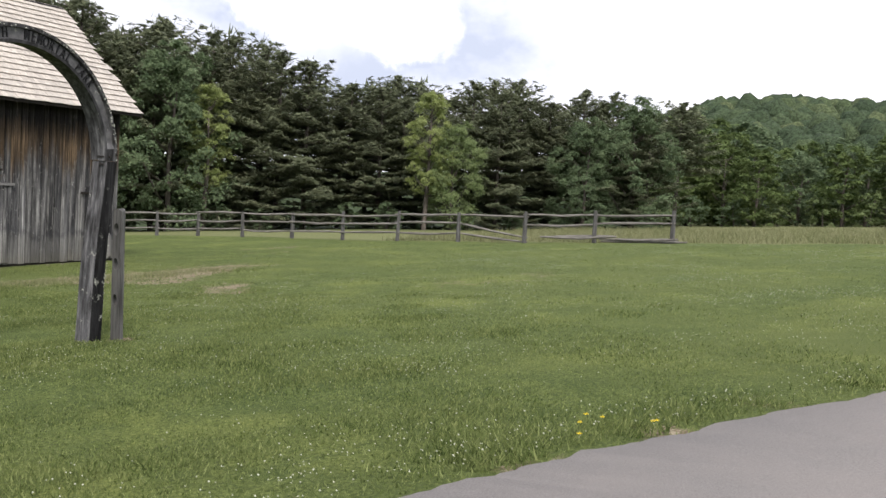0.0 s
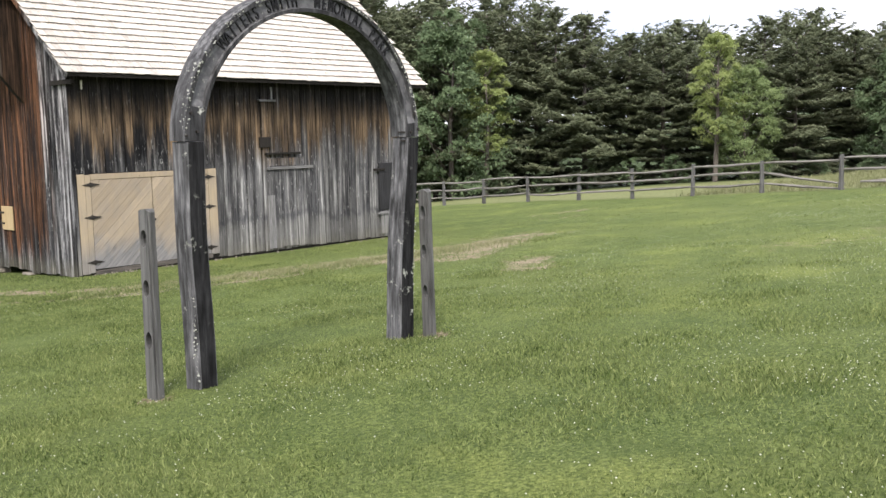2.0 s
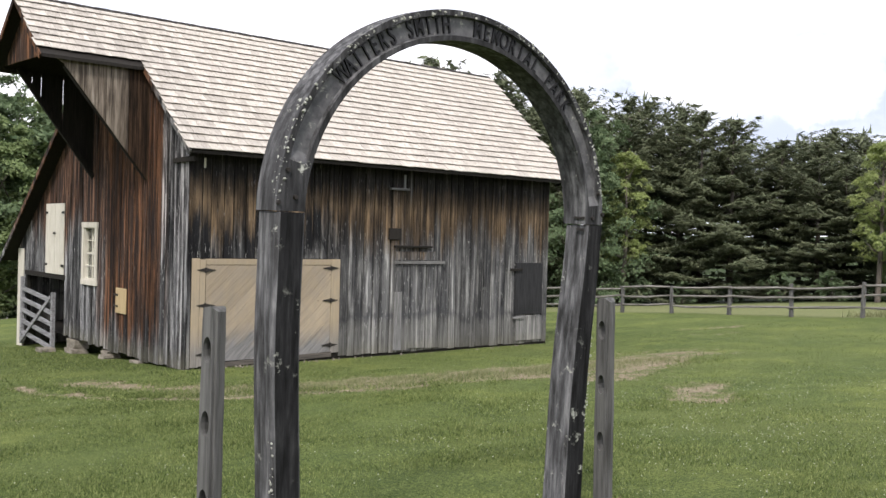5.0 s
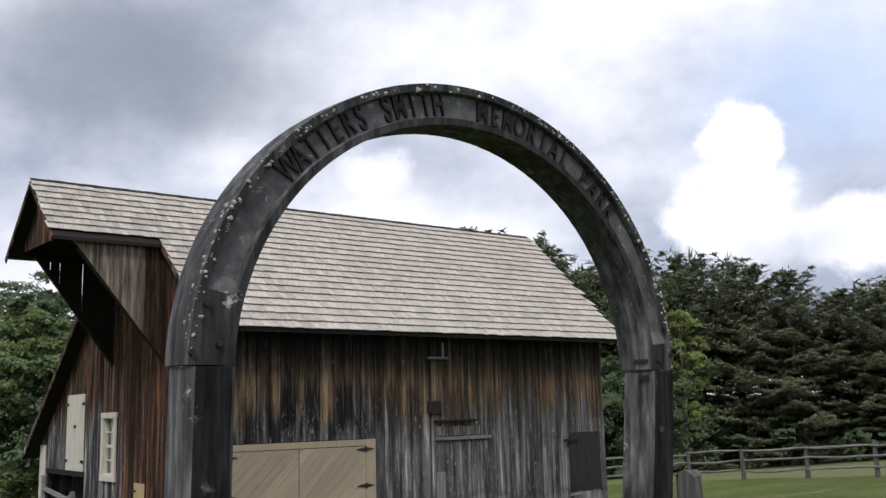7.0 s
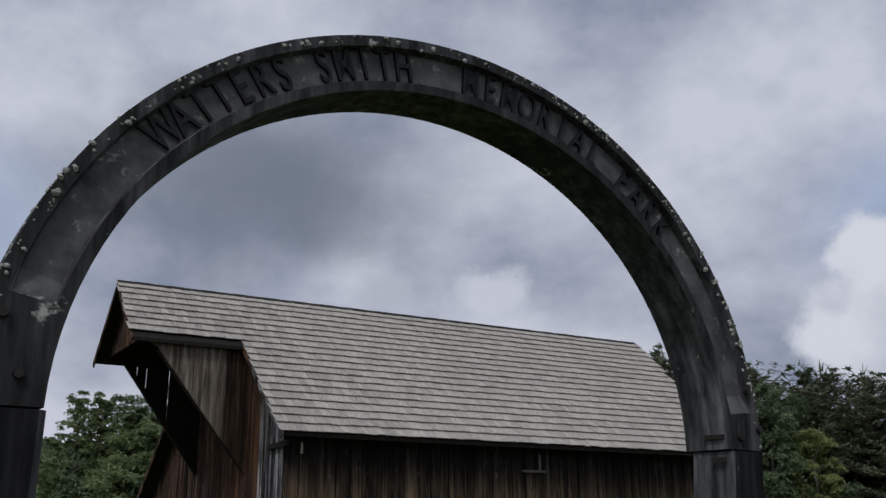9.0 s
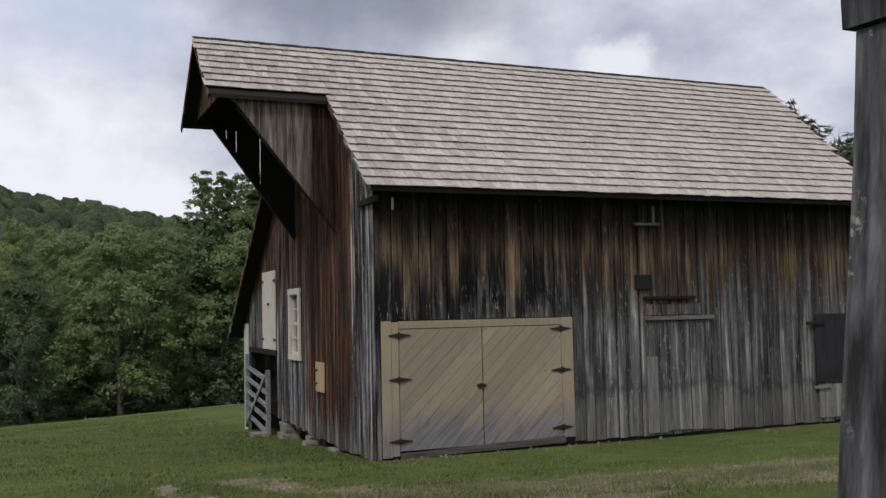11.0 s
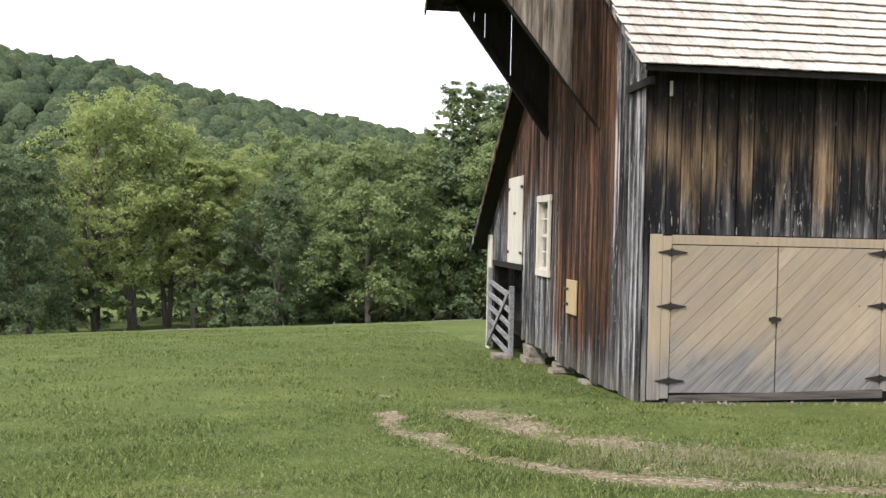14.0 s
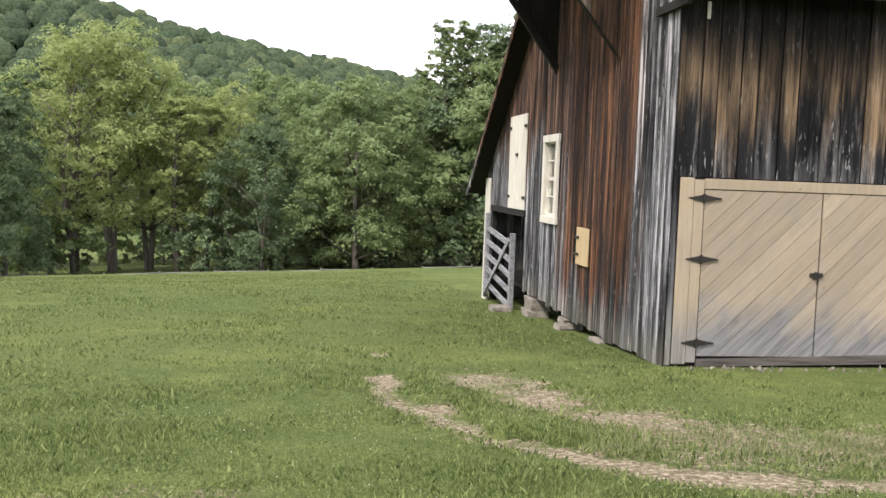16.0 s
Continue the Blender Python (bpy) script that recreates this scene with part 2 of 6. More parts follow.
    c = m.mix(m.mix(1.0, m.ramp(fleck, (0.63, 0.0), (0.70, 0.75)), m.ramp(shelter, (0.0, 1.0), (1.0, 0.15)), "MULTIPLY"), c, (0.46, 0.455, 0.44))
    if not gable:
        # dark damp line with the pale splash zone below it
        line = m.math("ADD", p["Z"], m.math("MULTIPLY", m.math("SUBTRACT", m.noise(m.world((1.1, 1.1, 0.6)), 1.0, 5, 0.65), 0.5), 1.1))
        damp = m.mix(1.0, m.ramp(line, (0.72, 0.0), (0.86, 0.75), (1.25, 0.0)), m.ramp(wide, (0.38, 0.2), (0.56, 1.0)), "MULTIPLY")
        c = m.mix(damp, c, (0.055, 0.056, 0.060))
        c = m.mix(m.ramp(line, (0.55, 0.62), (0.82, 0.0)), c, m.ramp(fine, (0.40, (0.095, 0.093, 0.088)), (0.56, (0.215, 0.211, 0.200))))
    foot = m.ramp(m.math("ADD", m.math("MULTIPLY", p["Z"], 1.2), m.math("MULTIPLY", wob, 0.5)), (0.3, 0.4), (0.70, 0.0))
    c = m.mix(foot, c, m.ramp(fine, (0.3, (0.075, 0.070, 0.048)), (0.7, (0.20, 0.19, 0.14))))
    tone = m.ramp(m.rnd(), (0.0, 0.55), (1.0, 1.22))
    vor = m.put("ShaderNodeTexVoronoi", Vector=m.coord((5.0, 5.0, 1.3), jitter=True), Scale=1.0)
    knot = m.ramp(vor.outputs["Distance"], (0.03, 0.6), (0.08, 0.0))
    c = m.mix(knot, c, (0.26, 0.24, 0.21))
    m.color(m.mix(1.0, c, tone, "MULTIPLY"))
    m.bump(fine, 0.014, 0.9)
    return m.m


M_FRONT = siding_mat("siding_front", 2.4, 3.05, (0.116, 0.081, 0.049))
M_GABLE = siding_mat("siding_gable", 2.5, 3.6, (0.105, 0.050, 0.026), gable=True)


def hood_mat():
    """Boards of the hood's flank: pale at the outer end, dark brown towards the wall."""
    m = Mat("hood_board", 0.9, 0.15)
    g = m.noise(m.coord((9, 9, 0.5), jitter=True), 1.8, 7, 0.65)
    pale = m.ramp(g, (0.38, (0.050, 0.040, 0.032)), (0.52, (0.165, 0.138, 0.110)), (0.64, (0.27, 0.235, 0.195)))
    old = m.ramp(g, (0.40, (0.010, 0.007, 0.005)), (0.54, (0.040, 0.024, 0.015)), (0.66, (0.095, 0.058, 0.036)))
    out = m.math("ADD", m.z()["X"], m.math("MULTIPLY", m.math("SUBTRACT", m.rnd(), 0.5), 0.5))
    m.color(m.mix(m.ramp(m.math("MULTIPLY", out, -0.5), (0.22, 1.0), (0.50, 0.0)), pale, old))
    m.bump(g, 0.010, 0.8)
    return m.m


M_HOOD = hood_mat()
# Near black: shade under roof and hood is put into this colour
M_DARK = wood_mat("dark_shaded_timber", (0.020, 0.017, 0.014), (0.008, 0.007, 0.006))
M_CREAM = wood_mat("cream_paint", (0.57, 0.545, 0.475), (0.42, 0.39, 0.33), "Z", contrast=0.1)
M_RAIL = wood_mat("split_rail", (0.24, 0.228, 0.208), (0.08, 0.075, 0.068), "Y", contrast=0.4)
M_POST = wood_mat("grey_post", (0.128, 0.128, 0.124), (0.034, 0.033, 0.032), "Z", contrast=0.3)
M_GATE = wood_mat("grey_gate", (0.30, 0.30, 0.31), (0.10, 0.10, 0.105), "Y", contrast=0.3)
M_IRON = Mat("black_iron", 0.6, 0.4, 0.6)
M_IRON.color((0.035, 0.031, 0.028))
M_IRON = M_IRON.m


def door_mat(name, turn, tint, wet):
    """New pine boards, greyed by splashing rain towards the ground, with knots."""
    m = Mat(name, 0.75, 0.2)
    v = m.coord((1, 1, 1), jitter=True)
    rot = m.put("ShaderNodeMapping", Vector=v, Rotation=(0, radians(turn), 0))
    rot2 = m.put("ShaderNodeMapping", Vector=rot.outputs[0], Scale=(0.8, 11, 11))
    g = m.noise(rot2.outputs[0], 2.0, 6, 0.6)
    c = m.ramp(g, (0.3, tuple(0.82 * t for t in tint)), (0.6, tint))
    c = m.mix(1.0, c, m.ramp(m.rnd(), (0, 0.80), (1, 1.08)), "MULTIPLY")
    cell = m.put("ShaderNodeTexVoronoi", Vector=m.coord((1, 1, 1), jitter=True), Scale=3.6).outputs["Distance"]
    knot = m.ramp(m.math("ADD", cell, m.math("MULTIPLY", g, 0.03)), (0.045, 0.9), (0.085, 0.0))
    c = m.mix(knot, c, (0.12, 0.075, 0.045))
    # smoke-grey weathering over the whole leaf, thickest where splashes reach
    haze = m.noise(m.world((2.3, 2.3, 1.2)), 1.6, 6, 0.65)
    c = m.mix(m.ramp(haze, (0.44, 0.0), (0.70, 0.4)), c, (0.20, 0.185, 0.17))
    damp = m.math("ADD", m.z()["Z"], m.math("MULTIPLY", m.math("SUBTRACT", haze, 0.5), 0.9))
    damp = m.math("ADD", damp, m.math("MULTIPLY", m.math("SUBTRACT", m.rnd(), 0.5), 0.25))
    c = m.mix(m.ramp(damp, (0.35, wet), (0.85, 0.0)), c, m.ramp(g, (0.3, (0.105, 0.104, 0.108)), (0.65, (0.225, 0.222, 0.222))))
    m.color(c)
    m.bump(g, 0.004, 0.5)
    return m.m


M_DOOR = door_mat("door_pine", 44, (0.352, 0.288, 0.208), 0.95)
M_JAMB = door_mat("jamb_pine", 90, (0.355, 0.289, 0.200), 0.75)
M_YELLOW = wood_mat("yellow_pine", (0.46, 0.36, 0.21), (0.34, 0.25, 0.13), "Z", contrast=0.2)


def shingle_mat():
    m = Mat("cedar_shingle", 0.85, 0.2)
    v = m.coord((9, 0.9, 9), jitter=True)
    g = m.noise(v, 2.2, 5, 0.6)
    stain = m.noise(m.world((0.6, 0.6, 0.6)), 1.2, 4, 0.6)
    c = m.ramp(g, (0.3, (0.34, 0.308, 0.270)), (0.7, (0.55, 0.51, 0.455)))
    c = m.mix(m.ramp(stain, (0.5, 0.0), (0.75, 0.5)), c, (0.36, 0.33, 0.30))
    t = m.math("ADD", m.rnd(), m.math("MULTIPLY", m.island(), 0.7))
    m.color(m.mix(1.0, c, m.ramp(m.math("FRACT", t), (0, 0.72), (1, 1.06)), "MULTIPLY"))
    m.bump(g, 0.004, 0.5)
    return m.m


M_SHINGLE = shingle_mat()


def ground_mat():
    m = Mat("lawn", 0.95, 0.1)
    v = m.world()
    fine = m.noise(v, 34, 8, 0.78)
    mid = m.noise(v, 2.2, 5, 0.6)
    big = m.noise(v, 0.16, 4, 0.6)
    c = m.ramp(fine, (0.38, (0.022, 0.033, 0.010)), (0.50, (0.080, 0.107, 0.030)), (0.62, (0.175, 0.208, 0.070)))
    c = m.mix(m.ramp(mid, (0.38, 0.55), (0.60, 0.0)), c, (0.048, 0.070, 0.020))
    c = m.mix(m.ramp(big, (0.42, 0.0), (0.7, 0.6)), c, (0.108, 0.128, 0.040))
    lush = m.noise(v, 0.45, 6, 0.68)
    c = m.mix(m.ramp(lush, (0.52, 0.0), (0.66, 0.55)), c, m.ramp(fine, (0.40, (0.075, 0.098, 0.022)), (0.60, (0.235, 0.255, 0.075))))
    c = m.mix(m.ramp(lush, (0.34, 0.5), (0.46, 0.0)), c, m.ramp(fine, (0.40, (0.020, 0.036, 0.010)), (0.60, (0.098, 0.135, 0.040))))
    bits = m.noise(v, 11, 7, 0.8)
    c = m.mix(m.ramp(bits, (0.60, 0.0), (0.68, 0.6)), c, (0.255, 0.275, 0.135))
    c = m.mix(m.ramp(bits, (0.32, 0.6), (0.40, 0.0)), c, (0.026, 0.042, 0.012))
    at = m.n.new("ShaderNodeAttribute")
    at.attribute_name = "cover"
    s = m.n.new("ShaderNodeSeparateColor")
    m.l.new(at.outputs["Color"], s.inputs[0])
    bare = m.math("ADD", s.outputs[0], m.math("MULTIPLY", m.math("SUBTRACT", m.noise(v, 2.8, 8, 0.75), 0.5), 2.4))
    bare = m.math("ADD", bare, m.math("MULTIPLY", m.math("SUBTRACT", m.noise(v, 21, 6, 0.75), 0.5), 1.7))
    soil = m.ramp(m.noise(v, 20, 8, 0.75), (0.36, (0.075, 0.058, 0.038)), (0.50, (0.185, 0.148, 0.100)), (0.64, (0.44, 0.39, 0.285)))
    c = m.mix(m.math("MULTIPLY", m.ramp(bare, (0.36, 0.0), (0.66, 1.0)), m.ramp(s.outputs[0], (0.02, 0.0), (0.12, 1.0))), c, soil)
    hay = m.ramp(m.noise(v, 9, 6, 0.7), (0.3, (0.085, 0.105, 0.040)), (0.7, (0.20, 0.205, 0.10)))
    c = m.mix(s.outputs[1], c, hay)
    wood = m.ramp(m.noise(v, 0.9, 6, 0.7), (0.3, (0.018, 0.028, 0.011)), (0.7, (0.045, 0.065, 0.025)))
    c = m.mix(s.outputs[2], c, wood)
    m.color(c)
    m.bump(m.math("ADD", fine, m.math("MULTIPLY", mid, 2.0)), 0.03, 0.7)
    return m.m


M_GROUND = ground_mat()


def asphalt_mat():
    m = Mat("asphalt", 0.9, 0.25)
    v = m.world()
    g = m.noise(v, 90, 6, 0.75)
    st = m.noise(v, 1.1, 5, 0.6)
    c = m.ramp(g, (0.3, (0.120, 0.112, 0.106)), (0.7, (0.245, 0.230, 0.218)))
    m.color(m.mix(m.ramp(st, (0.4, 0.0), (0.7, 0.4)), c, (0.235, 0.212, 0.196)))
    m.bump(g, 0.006, 0.8)
    return m.m


M_ASPHALT = asphalt_mat()


def leaf_mat(name, dark, mid, light, through=0.5, lump_scale=0.55, lump_amount=0.45, mixed=True):
    m = Mat(name, 0.75, 0.1)
    t = m.math("FRACT", m.math("ADD", m.math("MULTIPLY", m.rnd(), 0.35), m.island()))
    lump = m.noise(m.world(), lump_scale, 3, 0.6)
    c = m.ramp(t, (0.0, dark), (0.5, mid), (1.0, light if mixed else mid))
    m.color(m.mix(m.ramp(lump, (0.38, 0.0), (0.62, lump_amount)), c, light))
    tr = m.put("ShaderNodeBsdfTranslucent")
    m.l.new(c, tr.inputs["Color"])
    mx = m.n.new("ShaderNodeMixShader")
    mx.inputs[0].default_value = through
    m.l.new(m.b.outputs[0], mx.inputs[1])
    m.l.new(tr.outputs[0], mx.inputs[2])
    m.l.new(mx.outputs[0], m.n["Material Output"].inputs["Surface"])
    return m.m


M_PINE = leaf_mat("pine_needles", (0.088, 0.107, 0.064), (0.126, 0.146, 0.087), (0.172, 0.190, 0.114), 0.28)
M_LEAF = leaf_mat("leaf_mid", (0.140, 0.195, 0.084), (0.200, 0.262, 0.116), (0.275, 0.335, 0.160), 0.5)
M_LEAF_WOOD = leaf_mat("leaf_wood", (0.064, 0.098, 0.034), (0.092, 0.134, 0.046), (0.145, 0.190, 0.068), 0.34)
M_LEAF_DEEP = leaf_mat("leaf_deep", (0.082, 0.124, 0.066), (0.118, 0.168, 0.088), (0.170, 0.222, 0.120), 0.38)
M_LEAF_BRIGHT = leaf_mat("leaf_bright", (0.205, 0.258, 0.090), (0.285, 0.342, 0.128), (0.370, 0.415, 0.185), 0.5)
M_FAR = leaf_mat("leaf_far", (0.062, 0.090, 0.052), (0.076, 0.106, 0.060), (0.120, 0.154, 0.082), 0.12, 0.05, 0.8, False)
def far_mass_mat():
    """Leafy crowns seen from far off: mottled tone from crown to crown, rough leafy relief."""
    m = Mat("leaf_far_mass", 0.9, 0.05)
    leafy = m.noise(m.world(), 1.5, 6, 0.7)
    c = m.ramp(m.island(), (0.0, (0.046, 0.068, 0.039)), (0.5, (0.060, 0.086, 0.048)), (0.85, (0.080, 0.109, 0.055)), (1.0, (0.102, 0.127, 0.064)))
    m.color(m.mix(1.0, c, m.ramp(leafy, (0.36, 0.45), (0.62, 1.25)), "MULTIPLY"))
    m.bump(leafy, 0.6, 0.9)
    return m.m


M_FAR_MASS = far_mass_mat()
M_BLADE = leaf_mat("grass_blade", (0.030, 0.050, 0.013), (0.100, 0.138, 0.040), (0.265, 0.300, 0.120), 0.4, 2.1, 0.4)
M_BARK = wood_mat("bark", (0.15, 0.13, 0.11), (0.05, 0.042, 0.036), "Z", 0.6)
M_STONE = Mat("field_stone", 0.9, 0.2)
_g = M_STONE.noise(M_STONE.coord((1, 1, 1), jitter=True), 9, 6, 0.65)
M_STONE.color(M_STONE.ramp(_g, (0.3, (0.095, 0.086, 0.072)), (0.7, (0.28, 0.252, 0.208))))
M_STONE.bump(_g, 0.03, 0.8)
M_STONE = M_STONE.m


# ---- mesh helpers ----
def link_mesh(name, verts, faces, mat, parent=None, smooth=False):
    me = bpy.data.meshes.new(name)
    me.from_pydata([tuple(v) for v in verts], [], faces)
    me.materials.append(mat)
    if smooth:
        me.shade_smooth()
    ob = new(name, me)
    ob.parent = parent
    return ob


def part(name, bm, material, parent, label="", smooth=False):
    me = bpy.data.meshes.new(name)
    bm.normal_update()
    bm.to_mesh(me)
    bm.free()
    me.materials.append(material)
    if smooth:
        me.shade_smooth()
    ob = new(name, me)
    ob.parent = parent
    if label:
        tagged(ob, label)
    return ob


def empty(name, m=None):
    ob = new(name)
    if m is not None:
        ob.matrix_world = m
    return ob


def hexa(bm, pts):
    """A six-sided block from 8 corners: the lower four in order, then the upper four."""
    v = [bm.verts.new(p) for p in pts]
    for f in ((3, 2, 1, 0), (4, 5, 6, 7), (0, 1, 5, 4), (1, 2, 6, 5), (2, 3, 7, 6), (3, 0, 4, 7)):
        bm.faces.new([v[i] for i in f])


def block(bm, x0, x1, y0, y1, z0, z1):
    hexa(bm, [(x0, y0, z0), (x1, y0, z0), (x1, y1, z0), (x0, y1, z0), (x0, y0, z1), (x1, y0, z1), (x1, y1, z1), (x0, y1, z1)])


def beam(bm, a, b, w, h, up=(0, 0, 1)):
    """A squared timber from a to b."""
    a, b = Vector(a), Vector(b)
    d = (b - a).normalized()
    s = d.cross(Vector(up)).normalized() * (w / 2)
    u = s.cross(d).normalized() * (h / 2)
    hexa(bm, [a - s - u, a + s - u, b + s - u, b - s - u, a - s + u, a + s + u, b + s + u, b - s + u])


def bevelled(bm, width):
    bmesh.ops.bevel(bm, geom=bm.edges[:], offset=width, segments=1, affect="EDGES")
    return bm


def tube(path, radii, sides=8, rnd=None, rough=0.0):
    """Verts and faces of a tapered round limb along a path."""
    vs, fs = [], []
    n = len(path)
    for i, p in enumerate(path):
        p = Vector(p)
        d = (Vector(path[min(i + 1, n - 1)]) - Vector(path[max(i - 1, 0)])).normalized()
        s = d.orthogonal().normalized() if abs(d.z) > 0.9 else d.cross(Vector((0, 0, 1))).normalized()
        u = s.cross(d)
        for k in range(sides):
            a = 2 * math.pi * k / sides
            r = radii[i] * (1 + (rnd.uniform(-rough, rough) if rnd else 0))
            vs.append(tuple(p + (s * math.cos(a) + u * math.sin(a)) * r))
    for i in range(n - 1):
        for k in range(sides):
            k2 = (k + 1) % sides
            fs.append((i * sides + k, i * sides + k2, (i + 1) * sides + k2, (i + 1) * sides + k))
    fs.append(tuple(range(sides))[::-1])
    fs.append(tuple((n - 1) * sides + k for k in range(sides)))
    return vs, fs


# ---- ground ----
GY = [-400, -60, -30, -21.6, -13.5, -6, 0, 11, 30, 45, 60, 90, 400]
GZ = [4.2, 3.6, 2.05, 1.56, 0.94, 0.38, -0.04, -0.66, -2.1, -3.7, -4.6, -5.5, -5.5]
_gy = np.linspace(-400, 400, 1601)
_gz = np.interp(_gy, GY, GZ)
_k = np.exp(-np.linspace(-2, 2, 9) ** 2)
_gz = np.convolve(np.pad(_gz, 4, mode="edge"), _k / _k.sum(), "valid")
EX, EY = -6.0, -11.0


def hills(x, y):
    """Wooded hills round the valley, as height above the valley floor."""
    x, y = np.asarray(x, float), np.asarray(y, float)
    az = np.degrees(np.arctan2(x - EX, y - EY))
    d = np.hypot(x - EX, y - EY)
    crest = np.interp(az, [-180, -120, -60, -30, -16, -12, -7, -3, 2, 5.5, 15, 30, 60, 72, 77, 80, 82, 84.5, 88, 91, 110, 150, 180],
                      [14, 18, 42, 53, 51.5, 52, 46.5, 42.5, 39, 35.5, 26, 14, 10, 14, 22, 29, 31.5, 32.5, 31, 29, 20, 14, 14])
    far = np.clip((d - 110) / 190, 0, 1)
    back = np.clip((d - 330) / 400, 0, 1)
    return np.maximum(crest - 3.4, 2) * far * far * (3 - 2 * far) * (1 - 0.75 * back)


def gz(x, y):
    x, y = np.asarray(x, float), np.asarray(y, float)
    flat = np.interp(y, _gy, _gz)
    side = np.clip((np.abs(x) - 60) / 120, 0, 1)
    flat = flat * (1 - side) + np.clip(flat, -1.5, 1.0) * side
    soft = 0.03 * np.sin(x * 0.9 + 1.3 * np.sin(y * 0.5)) * np.sin(y * 0.7 + 0.4) * np.clip((np.hypot(x, y + 1) - 2) / 6, 0, 1)
    tilt = np.clip(0.042 * (x + 6.0), -0.9, 0.62) * np.clip((y - 9) / 19, 0, 1) * (1 - np.clip((y - 60) / 40, 0, 1)) * (1 - np.clip((x - 12) / 12, 0, 1))
    bank = 0.17 * np.clip((x - 11) / 14, 0, 1) * (1 - np.clip((x - 60) / 60, 0, 1))
    return flat + soft + tilt + bank + hills(x, y)


def gh(x, y):
    return float(gz(x, y))


def _edge_line(x):
    return np.interp(x, [-60, -16, -11, -9, -7.3, -6.36, -5.4, -4.7, -3.8, 2, 8, 30], [-17.6, -18.5, -18.8, -19.05, -19.47, -19.8, -20.33, -20.75, -21.4, -25, -29, -45])


_ex = np.linspace(-60, 30, 901)
_kk = np.hanning(21)
_ey = np.convolve(np.pad(_edge_line(_ex), 10, mode="edge"), _kk / _kk.sum(), "valid")


def edge_y(x):
    """The lawn's edge on the paved drive."""
    return np.interp(x, _ex, _ey) + 0.012 * np.sin(np.asarray(x) * 5.1) + 0.012 * np.sin(np.asarray(x) * 13.7 + 1)


RUTS = [
    ([(-3.25, 1.5), (-3.3, 0.9)], 0.17, 0.62),
    ([(-3.6, -0.9), (-3.36, -2.4), (-3.16, -3.7), (-2.5, -4.55), (-1.75, -5.15), (-0.8, -5.6), (0.8, -6.2), (3, -6.5), (6, -6.6), (8, -6.3)], 0.21, 0.86),
    ([(-2.3, -0.9), (-2.1, -1.85), (-2.0, -2.7), (-1.3, -3.6), (0.0, -4.15), (3.0, -4.8), (6.5, -5.1), (8.5, -5.4)], 0.52, 0.76),
    ([(-1.0, -4.4), (1.0, -5.3), (5, -5.8), (7.5, -5.9)], 1.0, 0.74),
    ([(4.6, -7.2), (6.2, -6.2), (8.2, -5.5), (9.9, -4.9)], 1.0, 0.70),
    ([(2.7, -10.6), (3.3, -9.8), (4.1, -9.6)], 0.5, 0.70),
    ([(-5.5, -5.6), (-4.9, -5.45)], 0.25, 0.40),
    ([(18.0, 0.4), (19.9, 0.1)], 0.5, 0.55),
    ([(15.4, -1.4), (16.6, -1.7)], 0.4, 0.5),
    ([(4.8, -13.2), (7.5, -14.6), (9.5, -14.2)], 0.5, 0.30),
]


def seg_dist(x, y, pts):
    best = np.full(np.shape(x), 1e9)
    for (ax, ay), (bx, by) in zip(pts, pts[1:]):
        dx, dy = bx - ax, by - ay
        t = np.clip(((x - ax) * dx + (y - ay) * dy) / (dx * dx + dy * dy), 0, 1)
        best = np.minimum(best, np.hypot(x - ax - t * dx, y - ay - t * dy))
    return best


def bare(x, y):
    verge = np.abs(y - edge_y(x) - 0.17)
    b = 0.62 * np.clip(1.3 - verge / 0.11, 0, 1)
    wx = x + 0.09 * np.sin(2.3 * y + 1.3 * np.sin(2.9 * x)) + 0.05 * np.sin(7.3 * y + 2.0 * np.sin(5.1 * x))
    wy = y + 0.09 * np.sin(2.7 * x + 1.1 * np.sin(3.3 * y)) + 0.05 * np.sin(6.7 * x + 2.0 * np.sin(5.7 * y))
    worn = 0.86 + 0.20 * np.sin(1.9 * x + 2.1 * np.sin(1.3 * y)) * np.sin(2.3 * y + 0.7)
    for pts, w, amount in RUTS:
        b = np.maximum(b, worn * amount * np.clip(1.4 - seg_dist(wx, wy, pts) / (w * (0.8 + 0.4 * worn)), 0, 1))
    foot = np.minimum(np.hypot(x + 6.20, y + 13.60), np.hypot(x + 3.22, y + 13.78))
    b = np.maximum(b, 0.95 * np.clip(1.5 - foot / 0.15, 0, 1))
    return b


def spread(lo, fine0, fine1, hi, step):
    core = np.arange(fine0, fine1, step)
    grow, out = step, [fine1]
    while out[-1] < hi:
        out.append(out[-1] + grow)
        grow *= 1.09
    left, grow = [fine0], step
    while left[-1] > lo:
        left.append(left[-1] - grow)
        grow *= 1.09
    return np.array(sorted(set(np.round(np.concatenate([core, out, left]), 4))))


gx_, gy_ = spread(-1500, -10, 11, 1500, 0.16), spread(-1500, -15, 1.0, 1500, 0.16)
X, Y = np.meshgrid(gx_, gy_)
Z = gz(X, Y)
nx, ny = len(gx_), len(gy_)
idx = np.arange(nx * ny).reshape(ny, nx)
quads = np.stack([idx[:-1, :-1], idx[:-1, 1:], idx[1:, 1:], idx[1:, :-1]], -1).reshape(-1, 4)
g_ob = link_mesh("ground", np.stack([X, Y, Z - 0.035 * (bare(X, Y) > 0.3)], -1).reshape(-1, 3).tolist(), quads.tolist(), M_GROUND, smooth=True)
cover = np.zeros((nx * ny, 4))
cover[:, 3] = 1
cover[:, 0] = bare(X, Y).ravel()
